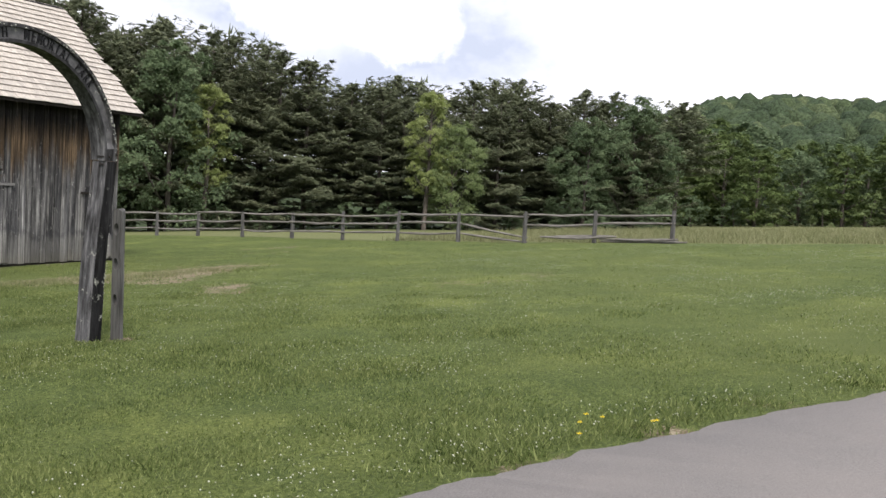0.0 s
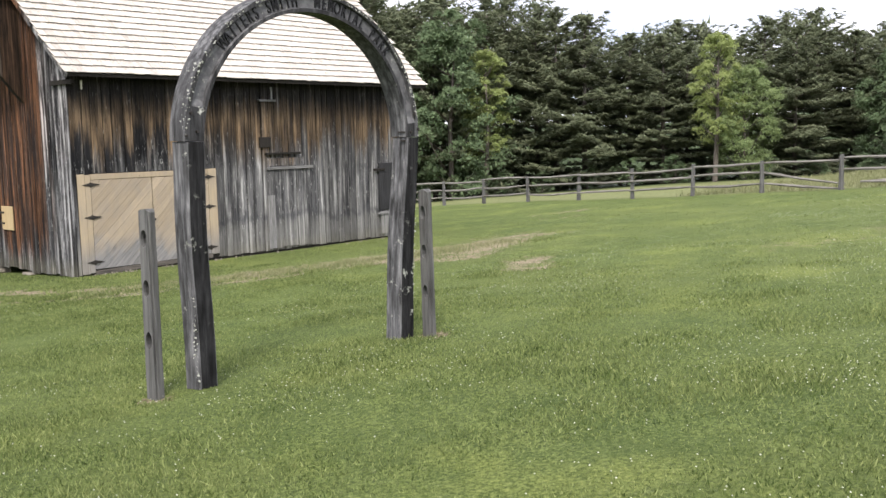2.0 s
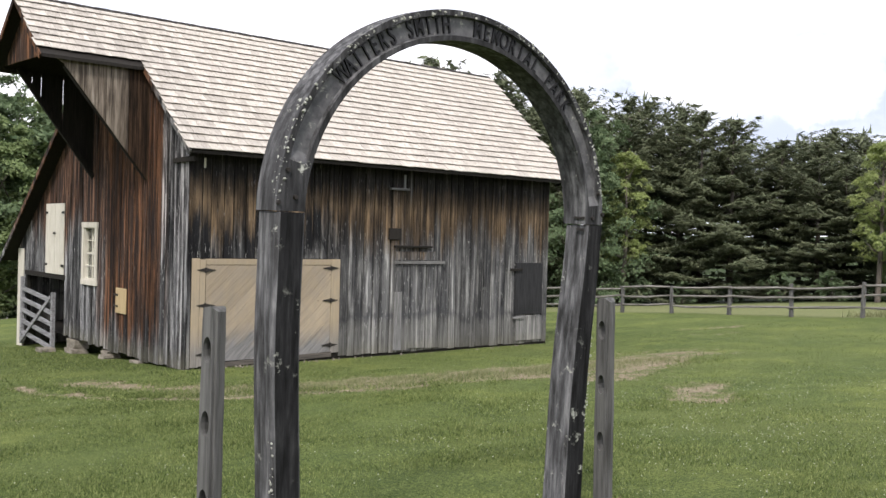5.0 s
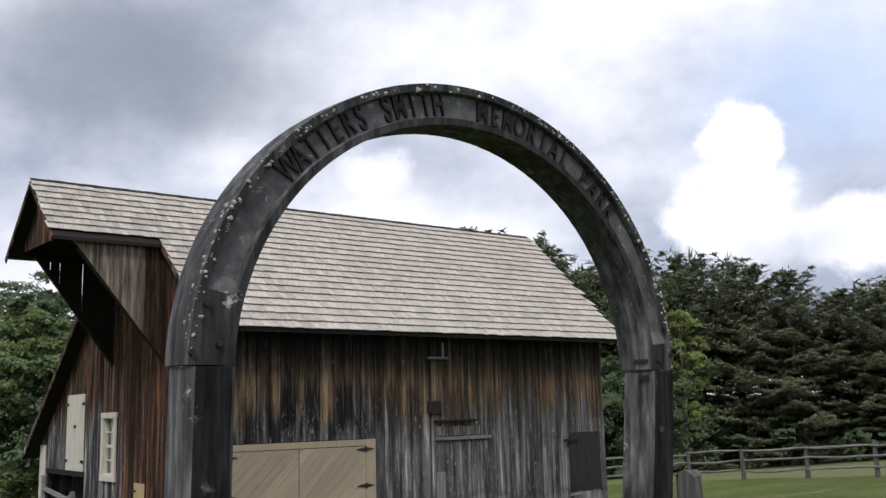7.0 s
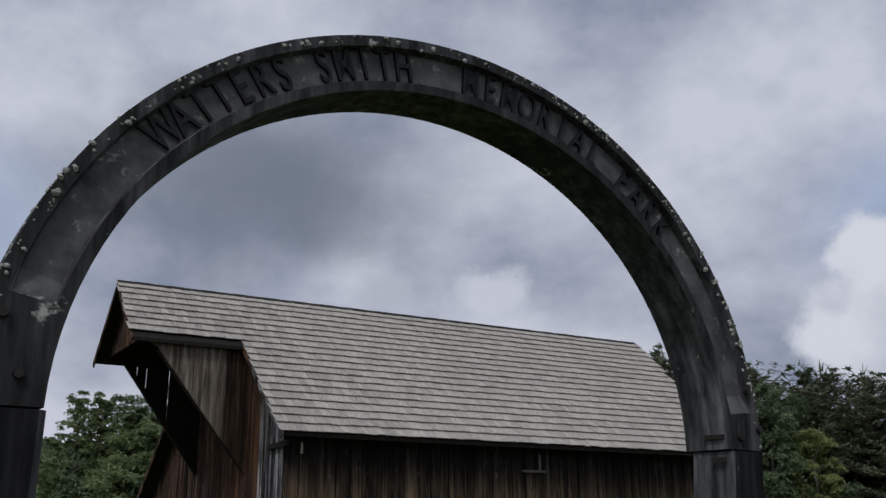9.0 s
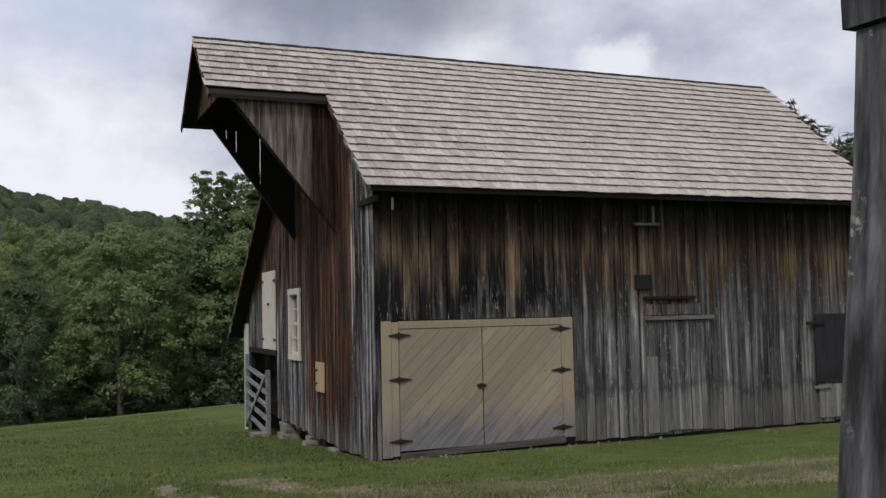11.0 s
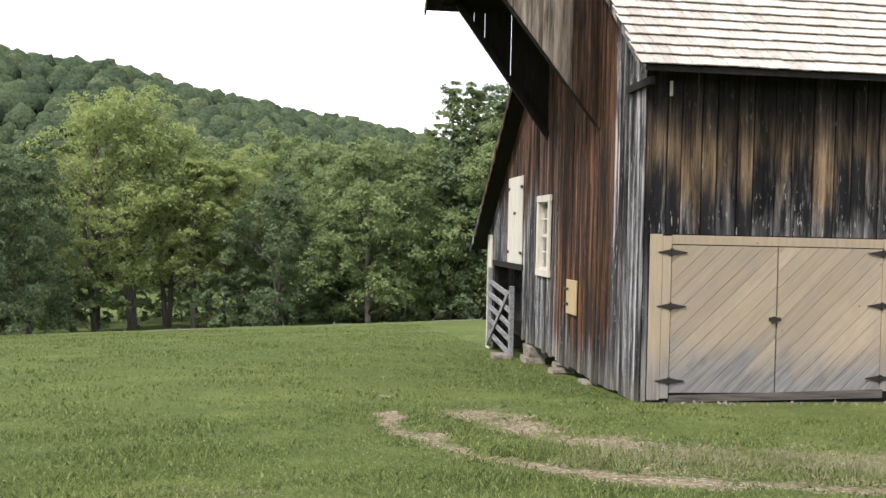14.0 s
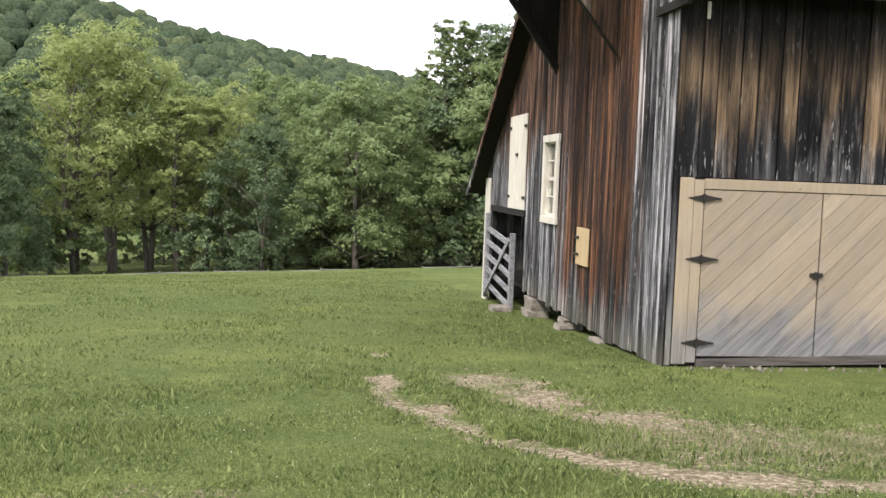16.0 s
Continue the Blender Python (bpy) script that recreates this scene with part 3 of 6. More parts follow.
hay_zone = np.clip((X - 26.3) / 0.6, 0, 1) + np.clip((X - 20) / 2, 0, 1) * np.clip((-16.5 - Y + (X - 26) * 0.12) / 2, 0, 1) * (X > 34)
cover[:, 1] = np.clip(hay_zone, 0, 1).ravel()
wood_d = np.hypot(X + 10.5, Y + 20.5)
wood_a = np.degrees(np.arctan2(X + 10.5, Y + 20.5))
cover[:, 2] = np.clip(np.maximum((np.hypot(X - EX, Y - EY) - 105) / 15, np.where((wood_a > 25) & (wood_a < 78), (wood_d - 62) / 3, 0)), 0, 1).ravel()
att = g_ob.data.color_attributes.new("cover", "FLOAT_COLOR", "POINT")
att.data.foreach_set("color", cover.ravel())
tagged(g_ob, "mown green lawn sloping gently down to the barn", "ground", kind="structure")

# paved drive
dx_ = np.concatenate([np.linspace(-60, -14, 40)[:-1], np.linspace(-14, 6, 361), np.linspace(6, 20, 16)[1:]])
dv, df = [], []
for i, x in enumerate(dx_):
    e = float(edge_y(x)) + 0.12 + 0.05 * noise.noise((x * 3.1, 0, 0)) + 0.03 * noise.noise((x * 11, 4, 0))
    for j, yy in enumerate((e, e - 0.06, e - 1.5, e - 3.0, e - 5.5)):
        dv.append((x, yy, gh(x, yy) + (-0.03 if j == 0 else 0.025)))
for i in range(len(dx_) - 1):
    for j in range(4):
        a = i * 5 + j
        df.append((a, a + 1, a + 6, a + 5))
drive = tagged(link_mesh("road", dv, df, M_ASPHALT, smooth=True), "pale grey worn asphalt drive beside the lawn", "road", kind="structure")

# ---- barn ----
BX1, BY1 = 10.55, 11.2
RIDGE_Y, RIDGE_Z, EAVE_Y, EAVE_Z = 3.68, 7.80, -0.48, 4.42
LOW_Y, LOW_Z = 11.9, 1.85
NEAR_S = (RIDGE_Z - EAVE_Z) / (RIDGE_Y - EAVE_Y)
FAR_S = (RIDGE_Z - LOW_Z) / (LOW_Y - RIDGE_Y)
HOOD_X, HOOD_Y0, HOOD_Y1, RAKE_X = -2.38, 1.85, 5.55, -0.20


def under_roof(y):
    return (RIDGE_Z - NEAR_S * (RIDGE_Y - y) if y < RIDGE_Y else RIDGE_Z - FAR_S * (y - RIDGE_Y)) - 0.09


def right_x(y):
    """The far end of the near roof slope runs a little askew."""
    return 10.92 + 0.62 * (y - EAVE_Y) / (RIDGE_Y - EAVE_Y)


rb = random.Random(4)
barn = tagged(empty("barn", pose(0, 0, 0)), "old unpainted timber barn with hay hood and pale shingle roof", "barn")


def gable_columns(cuts, x0, x1, holes, bottom):
    """One slab of wall in upright strips under the roof, with openings left out."""
    bm = bmesh.new()
    ys = sorted(cuts)
    for a, b in zip(ys, ys[1:]):
        mid = (a + b) / 2
        spans = [(bottom, None)]
        for (ha, hb, z0, z1) in holes:
            if ha <= mid <= hb:
                spans = [(bottom, z0), (z1, None)] if z0 > bottom else [(z1, None)]
        for lo, hi in spans:
            ta, tb = (under_roof(a), under_roof(b)) if hi is None else (hi, hi)
            hexa(bm, [(x0, a, lo), (x1, a, lo), (x1, b, lo), (x0, b, lo), (x0, a, ta), (x1, a, ta), (x1, b, tb), (x0, b, tb)])
    return bm


WIN = (5.03, 5.82, 1.55, 2.82)
GATEWAY = (7.3, 10.55, -0.6, 1.5)
front_wall = bmesh.new()
block(front_wall, 0.06, BX1, 0.012, 0.14, -0.05, under_roof(0.01) - 0.02)
front_wall = part("front_wall", front_wall, M_DARK, barn)
gable_wall = part("gable_wall", gable_columns([0.145, RIDGE_Y, WIN[0], WIN[1], GATEWAY[0], GATEWAY[1], BY1], 0.012, 0.11, [WIN, GATEWAY], -0.02), M_DARK, barn)
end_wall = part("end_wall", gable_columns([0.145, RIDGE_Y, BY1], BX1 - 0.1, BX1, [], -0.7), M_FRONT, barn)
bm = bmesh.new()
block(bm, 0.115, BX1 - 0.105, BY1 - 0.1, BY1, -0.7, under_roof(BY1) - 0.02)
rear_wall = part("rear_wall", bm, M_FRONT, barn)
bm = bmesh.new()
block(bm, 0.115, BX1 - 0.105, 0.145, BY1 - 0.105, -0.04, 0.02)
part("barn_floor", bm, M_DARK, barn)


def board(parent, pts_lo, pts_hi, name="board", mat=None):
    """An upright board: lower edge a-b, upper edge a-b, each as (x, y, z), with a thickness vector along the wall's outward side."""
    (a, b), (c, d), out = pts_lo, pts_hi[:2], pts_hi[2]
    bm = bmesh.new()
    o = Vector(out)
    a, b, c, d = map(Vector, (a, b, c, d))
    hexa(bm, [a, b, b + o, a + o, c, d, d + o, c + o])
    bevel = [e for e in bm.edges if abs((e.verts[0].co - e.verts[1].co).z) > 0.3]
    bmesh.ops.bevel(bm, geom=bevel, offset=0.006, segments=1, affect="EDGES")
    return part(name, bm, mat, parent)


DOOR_L, DOOR_R, DOOR_T = 0.09, 3.70, 2.24
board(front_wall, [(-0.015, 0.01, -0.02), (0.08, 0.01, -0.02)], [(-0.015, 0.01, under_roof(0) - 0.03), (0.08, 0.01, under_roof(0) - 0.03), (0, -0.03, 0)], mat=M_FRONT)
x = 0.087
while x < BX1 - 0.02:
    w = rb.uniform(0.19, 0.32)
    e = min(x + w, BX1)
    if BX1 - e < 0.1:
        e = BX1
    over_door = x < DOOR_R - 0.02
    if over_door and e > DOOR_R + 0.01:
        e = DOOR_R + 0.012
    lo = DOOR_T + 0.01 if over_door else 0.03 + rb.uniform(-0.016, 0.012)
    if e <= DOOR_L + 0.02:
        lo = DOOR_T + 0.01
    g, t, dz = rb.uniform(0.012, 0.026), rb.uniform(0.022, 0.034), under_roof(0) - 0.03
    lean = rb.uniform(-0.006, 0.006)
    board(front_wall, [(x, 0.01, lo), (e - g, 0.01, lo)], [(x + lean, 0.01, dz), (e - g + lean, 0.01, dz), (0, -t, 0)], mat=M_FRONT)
    x = e

y = -0.02
while y < BY1:
    w = rb.uniform(0.19, 0.31)
    e = y + w
    for stop in (WIN[0], WIN[1], GATEWAY[0], GATEWAY[1], RIDGE_Y, BY1):
        if y < stop - 0.01 and abs(e - stop) < 0.13 or y < stop - 0.01 < e:
            e = stop
    mid = (y + e) / 2
    g, t = rb.uniform(0.012, 0.026), rb.uniform(0.022, 0.034)
    bot = -0.12 + 0.016 * y + rb.uniform(-0.04, 0.03) + (0.08 if y < 1.2 else 0) - (0.5 if mid > GATEWAY[1] else 0)
    spans = [(bot, None)]
    if WIN[0] <= mid <= WIN[1]:
        spans = [(bot, WIN[2]), (WIN[3], None)]
    if GATEWAY[0] <= mid <= GATEWAY[1]:
        spans = [(GATEWAY[3], None)]
    for lo, hi in spans:
        za, zb = (under_roof(y) - 0.02, under_roof(e) - 0.02) if hi is None else (hi, hi)
        board(gable_wall, [(0.01, e - g, lo), (0.01, y, lo)], [(0.01, e - g, zb), (0.01, y, za), (-t, 0, 0)], mat=M_GABLE)
    y = e

# white corner board beside the gateway
bm = bmesh.new()
block(bm, -0.055, 0.0, GATEWAY[1] + 0.18, BY1 + 0.03, -0.68, under_roof(BY1) - 0.1)
part("corner_board", bevelled(bm, 0.006), M_CREAM, barn, "weathered cream corner board")

# roof decks
bm = bmesh.new()


def slope_block(bm, xa0, xa1, ya, xb0, xb1, yb, za, zb, t=0.07):
    hexa(bm, [(xa0, ya, za - t), (xa1, ya, za - t), (xb1, yb, zb - t), (xb0, yb, zb - t), (xa0, ya, za), (xa1, ya, za), (xb1, yb, zb), (xb0, yb, zb)])


def near_z(y):
    return RIDGE_Z - NEAR_S * (RIDGE_Y - y)


def far_z(y):
    return RIDGE_Z - FAR_S * (y - RIDGE_Y)


# deck undersides carry the roof's shade in their near-black colour
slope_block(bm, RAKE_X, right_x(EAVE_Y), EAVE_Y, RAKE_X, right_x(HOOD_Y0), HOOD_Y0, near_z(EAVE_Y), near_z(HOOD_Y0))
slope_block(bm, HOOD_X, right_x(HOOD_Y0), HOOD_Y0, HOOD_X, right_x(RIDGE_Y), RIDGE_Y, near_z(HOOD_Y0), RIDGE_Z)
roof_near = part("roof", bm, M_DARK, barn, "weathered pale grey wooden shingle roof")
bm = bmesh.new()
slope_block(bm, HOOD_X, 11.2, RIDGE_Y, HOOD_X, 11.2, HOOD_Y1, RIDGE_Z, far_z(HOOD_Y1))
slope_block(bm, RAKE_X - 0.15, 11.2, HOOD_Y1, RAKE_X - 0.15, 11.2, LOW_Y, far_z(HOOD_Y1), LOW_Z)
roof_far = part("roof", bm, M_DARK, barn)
# barge boards and fascia
for a, b in (((RAKE_X - 0.02, EAVE_Y, near_z(EAVE_Y) - 0.06), (RAKE_X - 0.02, HOOD_Y0, near_z(HOOD_Y0) - 0.06)),
             ((HOOD_X - 0.02, HOOD_Y0, near_z(HOOD_Y0) - 0.07), (HOOD_X - 0.02, RIDGE_Y, RIDGE_Z - 0.07)),
             ((HOOD_X - 0.02, RIDGE_Y, RIDGE_Z - 0.07), (HOOD_X - 0.02, HOOD_Y1 + 0.05, far_z(HOOD_Y1 + 0.05) - 0.07)),
             ((RAKE_X - 0.17, HOOD_Y1, far_z(HOOD_Y1) - 0.07), (RAKE_X - 0.17, LOW_Y + 0.03, LOW_Z - 0.08))):
    bm = bmesh.new()
    beam(bm, a, b, 0.03, 0.13)
    part("barge_board", bm, M_GABLE, barn)
# hay hood: side panels of upright boards, front boards, beam
for yy, side in ((HOOD_Y0 + 0.16, 1), (HOOD_Y1 - 0.16, -1)):
    z_in, z_out = (3.85, 6.12) if side > 0 else (3.98, 6.45)
    lo = lambda v: z_in + (z_out - z_in) * (-0.03 - v) / (-0.03 - HOOD_X - 0.55)
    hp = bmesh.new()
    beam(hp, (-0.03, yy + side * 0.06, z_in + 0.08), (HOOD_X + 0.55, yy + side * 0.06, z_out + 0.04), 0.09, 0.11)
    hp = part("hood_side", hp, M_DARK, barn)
    xx, count = -0.03, 0
    while xx > HOOD_X + 0.30:
        w = rb.uniform(0.19, 0.30)
        e = max(xx - w, HOOD_X + 0.28)
        count += 1
        slit = 0.011 if side < 0 and count in (3, 5, 6) else 0.0005
        zt = (near_z(yy) if side > 0 else far_z(yy)) - 0.10
        # far flank boards are near black, standing in for shade inside the hood
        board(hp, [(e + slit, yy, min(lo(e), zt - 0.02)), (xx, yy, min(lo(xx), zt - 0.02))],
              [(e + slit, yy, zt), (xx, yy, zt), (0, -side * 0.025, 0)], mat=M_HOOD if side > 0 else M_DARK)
        xx = e
bm = bmesh.new()
xf = HOOD_X + 0.28
ya, yb = HOOD_Y0 + 0.2, HOOD_Y1 - 0.2
v = [(xf, ya, near_z(ya) - 0.09), (xf, yb, far_z(yb) - 0.09), (xf, RIDGE_Y, RIDGE_Z - 0.1)]
v += [(a - 0.03, b, c) for a, b, c in v]
q = [bm.verts.new(p) for p in v]
for f in ((0, 1, 2), (5, 4, 3), (0, 3, 4, 1), (1, 4, 5, 2), (2, 5, 3, 0)):
    bm.faces.new([q[i] for i in f])
part("hood_front", bm, M_GABLE, barn)
bm = bmesh.new()
beam(bm, (HOOD_X + 0.1, RIDGE_Y, RIDGE_Z - 0.22), (0.3, RIDGE_Y, RIDGE_Z - 0.22), 0.12, 0.16)
part("ridge_beam", bm, M_DARK, barn)
# small eave return at the gable's near corner
bm = bmesh.new()
beam(bm, (-0.06, EAVE_Y + 0.1, 4.25), (-0.06, 0.6, 4.25), 0.06, 0.1)
part("tie_beam", bm, M_DARK, barn)

# shingles on the near slope
SL = math.atan(NEAR_S)
up_v, nrm = Vector((0, math.cos(SL), math.sin(SL))), Vector((0, -math.sin(SL), math.cos(SL)))
slope_len = (RIDGE_Y - EAVE_Y) / math.cos(SL)
EXPO = slope_len / 20
single, rest_v, rest_f = [], [], []
shingle_meshes = {}
BOXF = [(3, 2, 1, 0), (4, 5, 6, 7), (0, 1, 5, 4), (1, 2, 6, 5), (2, 3, 7, 6), (3, 0, 4, 7)]


def shingle_corners(w):
    L = EXPO + 0.10
    return [nrm * 0.040, Vector((w, 0, 0)) + nrm * 0.040, Vector((w, 0, 0)) + up_v * L, up_v * L,
            nrm * 0.054, Vector((w, 0, 0)) + nrm * 0.054, Vector((w, 0, 0)) + up_v * L + nrm * 0.008, up_v * L + nrm * 0.008]


for c in range(20):
    base = Vector((0, EAVE_Y - 0.02, EAVE_Z - 0.015)) + up_v * (c * EXPO)
    start = (RAKE_X if base.y + 0.05 < HOOD_Y0 else HOOD_X) - 0.03
    end = right_x(base.y) + 0.02
    xx = start - rb.uniform(0, 0.05)
    while xx < end - 0.03:
        w = rb.choice((0.11, 0.14, 0.17, 0.20))
        jig = up_v * rb.uniform(-0.012, 0.012) + nrm * rb.uniform(0, 0.006)
        at_p = Vector((xx, base.y, base.z)) + jig
        top = base.y + (EXPO + 0.1) * math.cos(SL)
        if len(single) < 300 and (xx < 0.75 and c >= 8 or xx < 2.0 and c < 8):
            if w not in shingle_meshes:
                me = bpy.data.meshes.new("shingle")
                me.from_pydata([tuple(p) for p in shingle_corners(w - 0.005)], [], BOXF)
                me.materials.append(M_SHINGLE)
                shingle_meshes[w] = me
            ob = new("shingle", shingle_meshes[w])
            ob.parent, ob.location = roof_near, at_p
            single.append(ob)
        else:
            n0 = len(rest_v)
            rest_v += [tuple(at_p + p) for p in shingle_corners(w - 0.005)]
            rest_f += [tuple(n0 + i for i in f) for f in BOXF]
        xx += w
tagged(link_mesh("shingle_field", rest_v, rest_f, M_SHINGLE, roof_near), kind="stuff")
for i in range(40):
    bm = bmesh.new()
    a = HOOD_X - 0.04 + i * (right_x(RIDGE_Y) - HOOD_X + 0.06) / 40
    b = a + (right_x(RIDGE_Y) - HOOD_X + 0.06) / 40 - 0.008
    zt = RIDGE_Z + 0.035 + 0.006 * (i % 2)
    hexa(bm, [(a, RIDGE_Y - 0.1, zt - 0.09), (b, RIDGE_Y - 0.1, zt - 0.09), (b, RIDGE_Y, zt - 0.02), (a, RIDGE_Y, zt - 0.02),
              (a, RIDGE_Y - 0.1, zt - 0.065), (b, RIDGE_Y - 0.1, zt - 0.065), (b, RIDGE_Y + 0.02, zt + 0.01), (a, RIDGE_Y + 0.02, zt + 0.01)])
    part("ridge_shingle", bm, M_DARK, roof_near)

# ---- double barn door ----
door = bmesh.new()
block(door, DOOR_L, DOOR_R, -0.01, 0.008, 0.03, DOOR_T)
door = part("barn_door", door, M_DARK, barn, "new tan pine double door with diagonal planks")


def piece(name, x0, x1, z0, z1, y0, y1, mat, parent, bev=0.005):
    bm = bmesh.new()
    block(bm, x0, x1, y0, y1, z0, z1)
    return part(name, bevelled(bm, bev), mat, parent)


piece("door_frame", DOOR_L, DOOR_L + 0.17, 0.0, DOOR_T, -0.045, -0.012, M_JAMB, door)
piece("door_frame", DOOR_L + 0.175, DOOR_L + 0.30, 0.02, DOOR_T - 0.02, -0.042, -0.012, M_JAMB, door)
piece("door_frame", DOOR_R - 0.235, DOOR_R, 0.12, DOOR_T, -0.045, -0.012, M_JAMB, door)
piece("door_frame", DOOR_L + 0.305, DOOR_R - 0.24, DOOR_T - 0.13, DOOR_T - 0.005, -0.045, -0.012, M_JAMB, door)
bm = bmesh.new()
hexa(bm, [(0.4, -0.05, -0.03), (3.5, -0.05, 0.03), (3.5, -0.01, 0.03), (0.4, -0.01, -0.03), (0.4, -0.05, 0.06), (3.5, -0.05, 0.15), (3.5, -0.01, 0.15), (0.4, -0.01, 0.06)])
part("door_sill", bm, wood_mat("old_sill", (0.13, 0.115, 0.10), (0.05, 0.045, 0.04), "X"), door)


def clip_poly(poly, inside, cut):
    out = []
    for p, q in zip(poly, poly[1:] + poly[:1]):
        if inside(p):
            out.append(p)
        if inside(p) != inside(q):
            out.append(cut(p, q))
    return out


def clip_box(poly, x0, x1, z0, z1):
    for ax, v, s in ((0, x0, 1), (0, x1, -1), (1, z0, 1), (1, z1, -1)):
        poly = clip_poly(poly, lambda p: (p[ax] - v) * s >= -1e-9,
                         lambda p, q: tuple(p[k] + (q[k] - p[k]) * (v - p[ax]) / (q[ax] - p[ax]) for k in (0, 1)))
        if len(poly) < 3:
            return []
    return poly


for x0, x1 in ((DOOR_L + 0.31, 1.905), (1.925, DOOR_R - 0.245)):
    z0, z1 = 0.10, DOOR_T - 0.14
    d, n = Vector((0.72, 0.69)).normalized(), Vector((-0.69, 0.72)).normalized()
    s = -3.0
    while s < 3.0:
        w = rb.choice((0.165, 0.18, 0.195))
        c = Vector((x0, z0)) + n * s
        quad = [c - d * 5, c + d * 5, c + d * 5 + n * (w - 0.005), c - d * 5 + n * (w - 0.005)]
        poly = clip_box([tuple(p) for p in quad], x0, x1, z0, z1)
        s += w
        if len(poly) < 3:
            continue
        bm = bmesh.new()
        y0 = -0.036 - rb.uniform(0, 0.003)
        fr = [bm.verts.new((p[0], y0, p[1])) for p in poly]
        bk = [bm.verts.new((p[0], -0.012, p[1])) for p in poly]
        bm.faces.new(fr)
        bm.faces.new(bk[::-1])
        for i in range(len(poly)):
            j = (i + 1) % len(poly)
            bm.faces.new((fr[i], bk[i], bk[j], fr[j]))
        bmesh.ops.recalc_face_normals(bm, faces=bm.faces[:])
        part("plank", bm, M_DOOR, door)


def strap_hinge(x, z, way, parent):
    """A black strap hinge: two pointed leaves and a barrel."""
    bm = bmesh.new()
    for s, L in ((1, 0.22), (-1, 0.19)):
        pts = [(0.015 * s, -0.042), (0.015 * s, 0.042), (L * 0.55 * s, 0.022), (L * s, 0.006), (L * s, -0.006), (L * 0.55 * s, -0.022)]
        f = [bm.verts.new((x + p[0] * way, -0.056, z + p[1])) for p in pts]
        b = [bm.verts.new((x + p[0] * way, -0.044, z + p[1])) for p in pts]
        bm.faces.new(f)
        bm.faces.new(b[::-1])
        for i in range(6):
            j = (i + 1) % 6
            bm.faces.new((f[i], b[i], b[j], f[j]))
    block(bm, x - 0.014, x + 0.014, -0.064, -0.044, z - 0.055, z + 0.055)
    bmesh.ops.recalc_face_normals(bm, faces=bm.faces[:])
    part("hinge", bm, M_IRON, parent)


for z in (0.26, 1.27, 2.0):
    strap_hinge(DOOR_L + 0.30, z, 1, door)
    strap_hinge(DOOR_R - 0.24, z + 0.04, -1, door)
bm = bmesh.new()
block(bm, 1.80, 1.97, -0.06, -0.037, 1.085, 1.135)
block(bm, 1.84, 1.90, -0.075, -0.06, 1.06, 1.15)
part("latch", bevelled(bm, 0.004), M_IRON, door)

# ---- small door, ledges and black shutter of the front wall ----
M_GREY = wood_mat("grey_board", (0.215, 0.212, 0.21), (0.07, 0.069, 0.067), "Z")
M_GREY_X = wood_mat("grey_rail", (0.215, 0.212, 0.208), (0.07, 0.069, 0.067), "X")
hatch = bmesh.new()
block(hatch, 5.26, 6.72, -0.032, -0.026, 0.12, 2.1)
hatch = part("stable_door", hatch, M_DARK, barn, "plank stable door weathered silver grey")
xx = 5.24
for w in (0.25, 0.21, 0.24, 0.28, 0.02, 0.22, 0.26):
    if w > 0.1:
        piece("board", xx, xx + w - 0.008, 0.08 + rb.uniform(-0.03, 0.02), 2.12, -0.058, -0.034, M_FRONT, hatch)
    xx += w
piece("patch_board", 5.235, 5.47, 0.07, 1.47, -0.082, -0.059, M_GREY, hatch)
piece("rail", 5.24, 6.78, 2.14, 2.215, -0.10, -0.034, M_GREY_X, hatch)
piece("board", 5.27, 6.5, 2.23, 2.44, -0.05, -0.034, M_FRONT, hatch)
piece("ledge", 5.22, 6.36, 2.53, 2.585, -0.11, -0.034, M_DARK, barn, 0.004)
piece("ledge", 5.05, 5.60, 3.90, 3.95, -0.13, -0.034, M_GREY_X, barn, 0.004)
piece("vent_box", 5.05, 5.42, 2.72, 2.99, -0.07, -0.034, M_DARK, barn, 0.004)
piece("batten", 5.47, 5.53, 3.96, 4.28, -0.06, -0.034, M_GREY, barn, 0.004)
piece("pipe_bracket", 0.30, 0.34, 4.10, 4.30, -0.06, -0.034, M_CREAM, barn, 0.004)
M_BLACK = wood_mat("black_board", (0.030, 0.030, 0.032), (0.012, 0.012, 0.013), "Z")
black = piece("shutter", 9.27, 10.30, 0.80, 2.18, -0.065, -0.034, M_BLACK, barn, 0.005)
piece("ledge", 9.05, 9.5, 1.96, 2.03, -0.10, -0.066, M_DARK, barn, 0.004)
piece("patch_board", 9.33, 10.32, 0.10, 0.76, -0.055, -0.034, M_FRONT, barn, 0.004)
piece("ledge", 9.2, 9.6, 0.68, 0.74, -0.09, -0.056, M_GREY_X, barn, 0.004)

# ---- gable window, loft door, small panel, gate ----
M_GLASS = Mat("window_glass", 0.05, 0.5)
M_GLASS.b.inputs["Transmission Weight"].default_value = 1.0
M_GLASS.color((0.9, 0.95, 0.93))
M_GLASS = M_GLASS.m
window = bmesh.new()
y0, y1, z0, z1 = WIN
for a, b, c, d in ((y0 - 0.10, y0 + 0.01, z0 - 0.02, z1), (y1 - 0.01, y1 + 0.10, z0 - 0.02, z1), (y0 - 0.13, y1 + 0.13, z1, z1 + 0.13), (y0 - 0.13, y1 + 0.13, z0 - 0.15, z0 - 0.02)):
    block(window, -0.075, -0.0245, a, b, c, d)
window = part("window", bevelled(window, 0.005), M_CREAM, barn, "cream painted window frame with small panes")
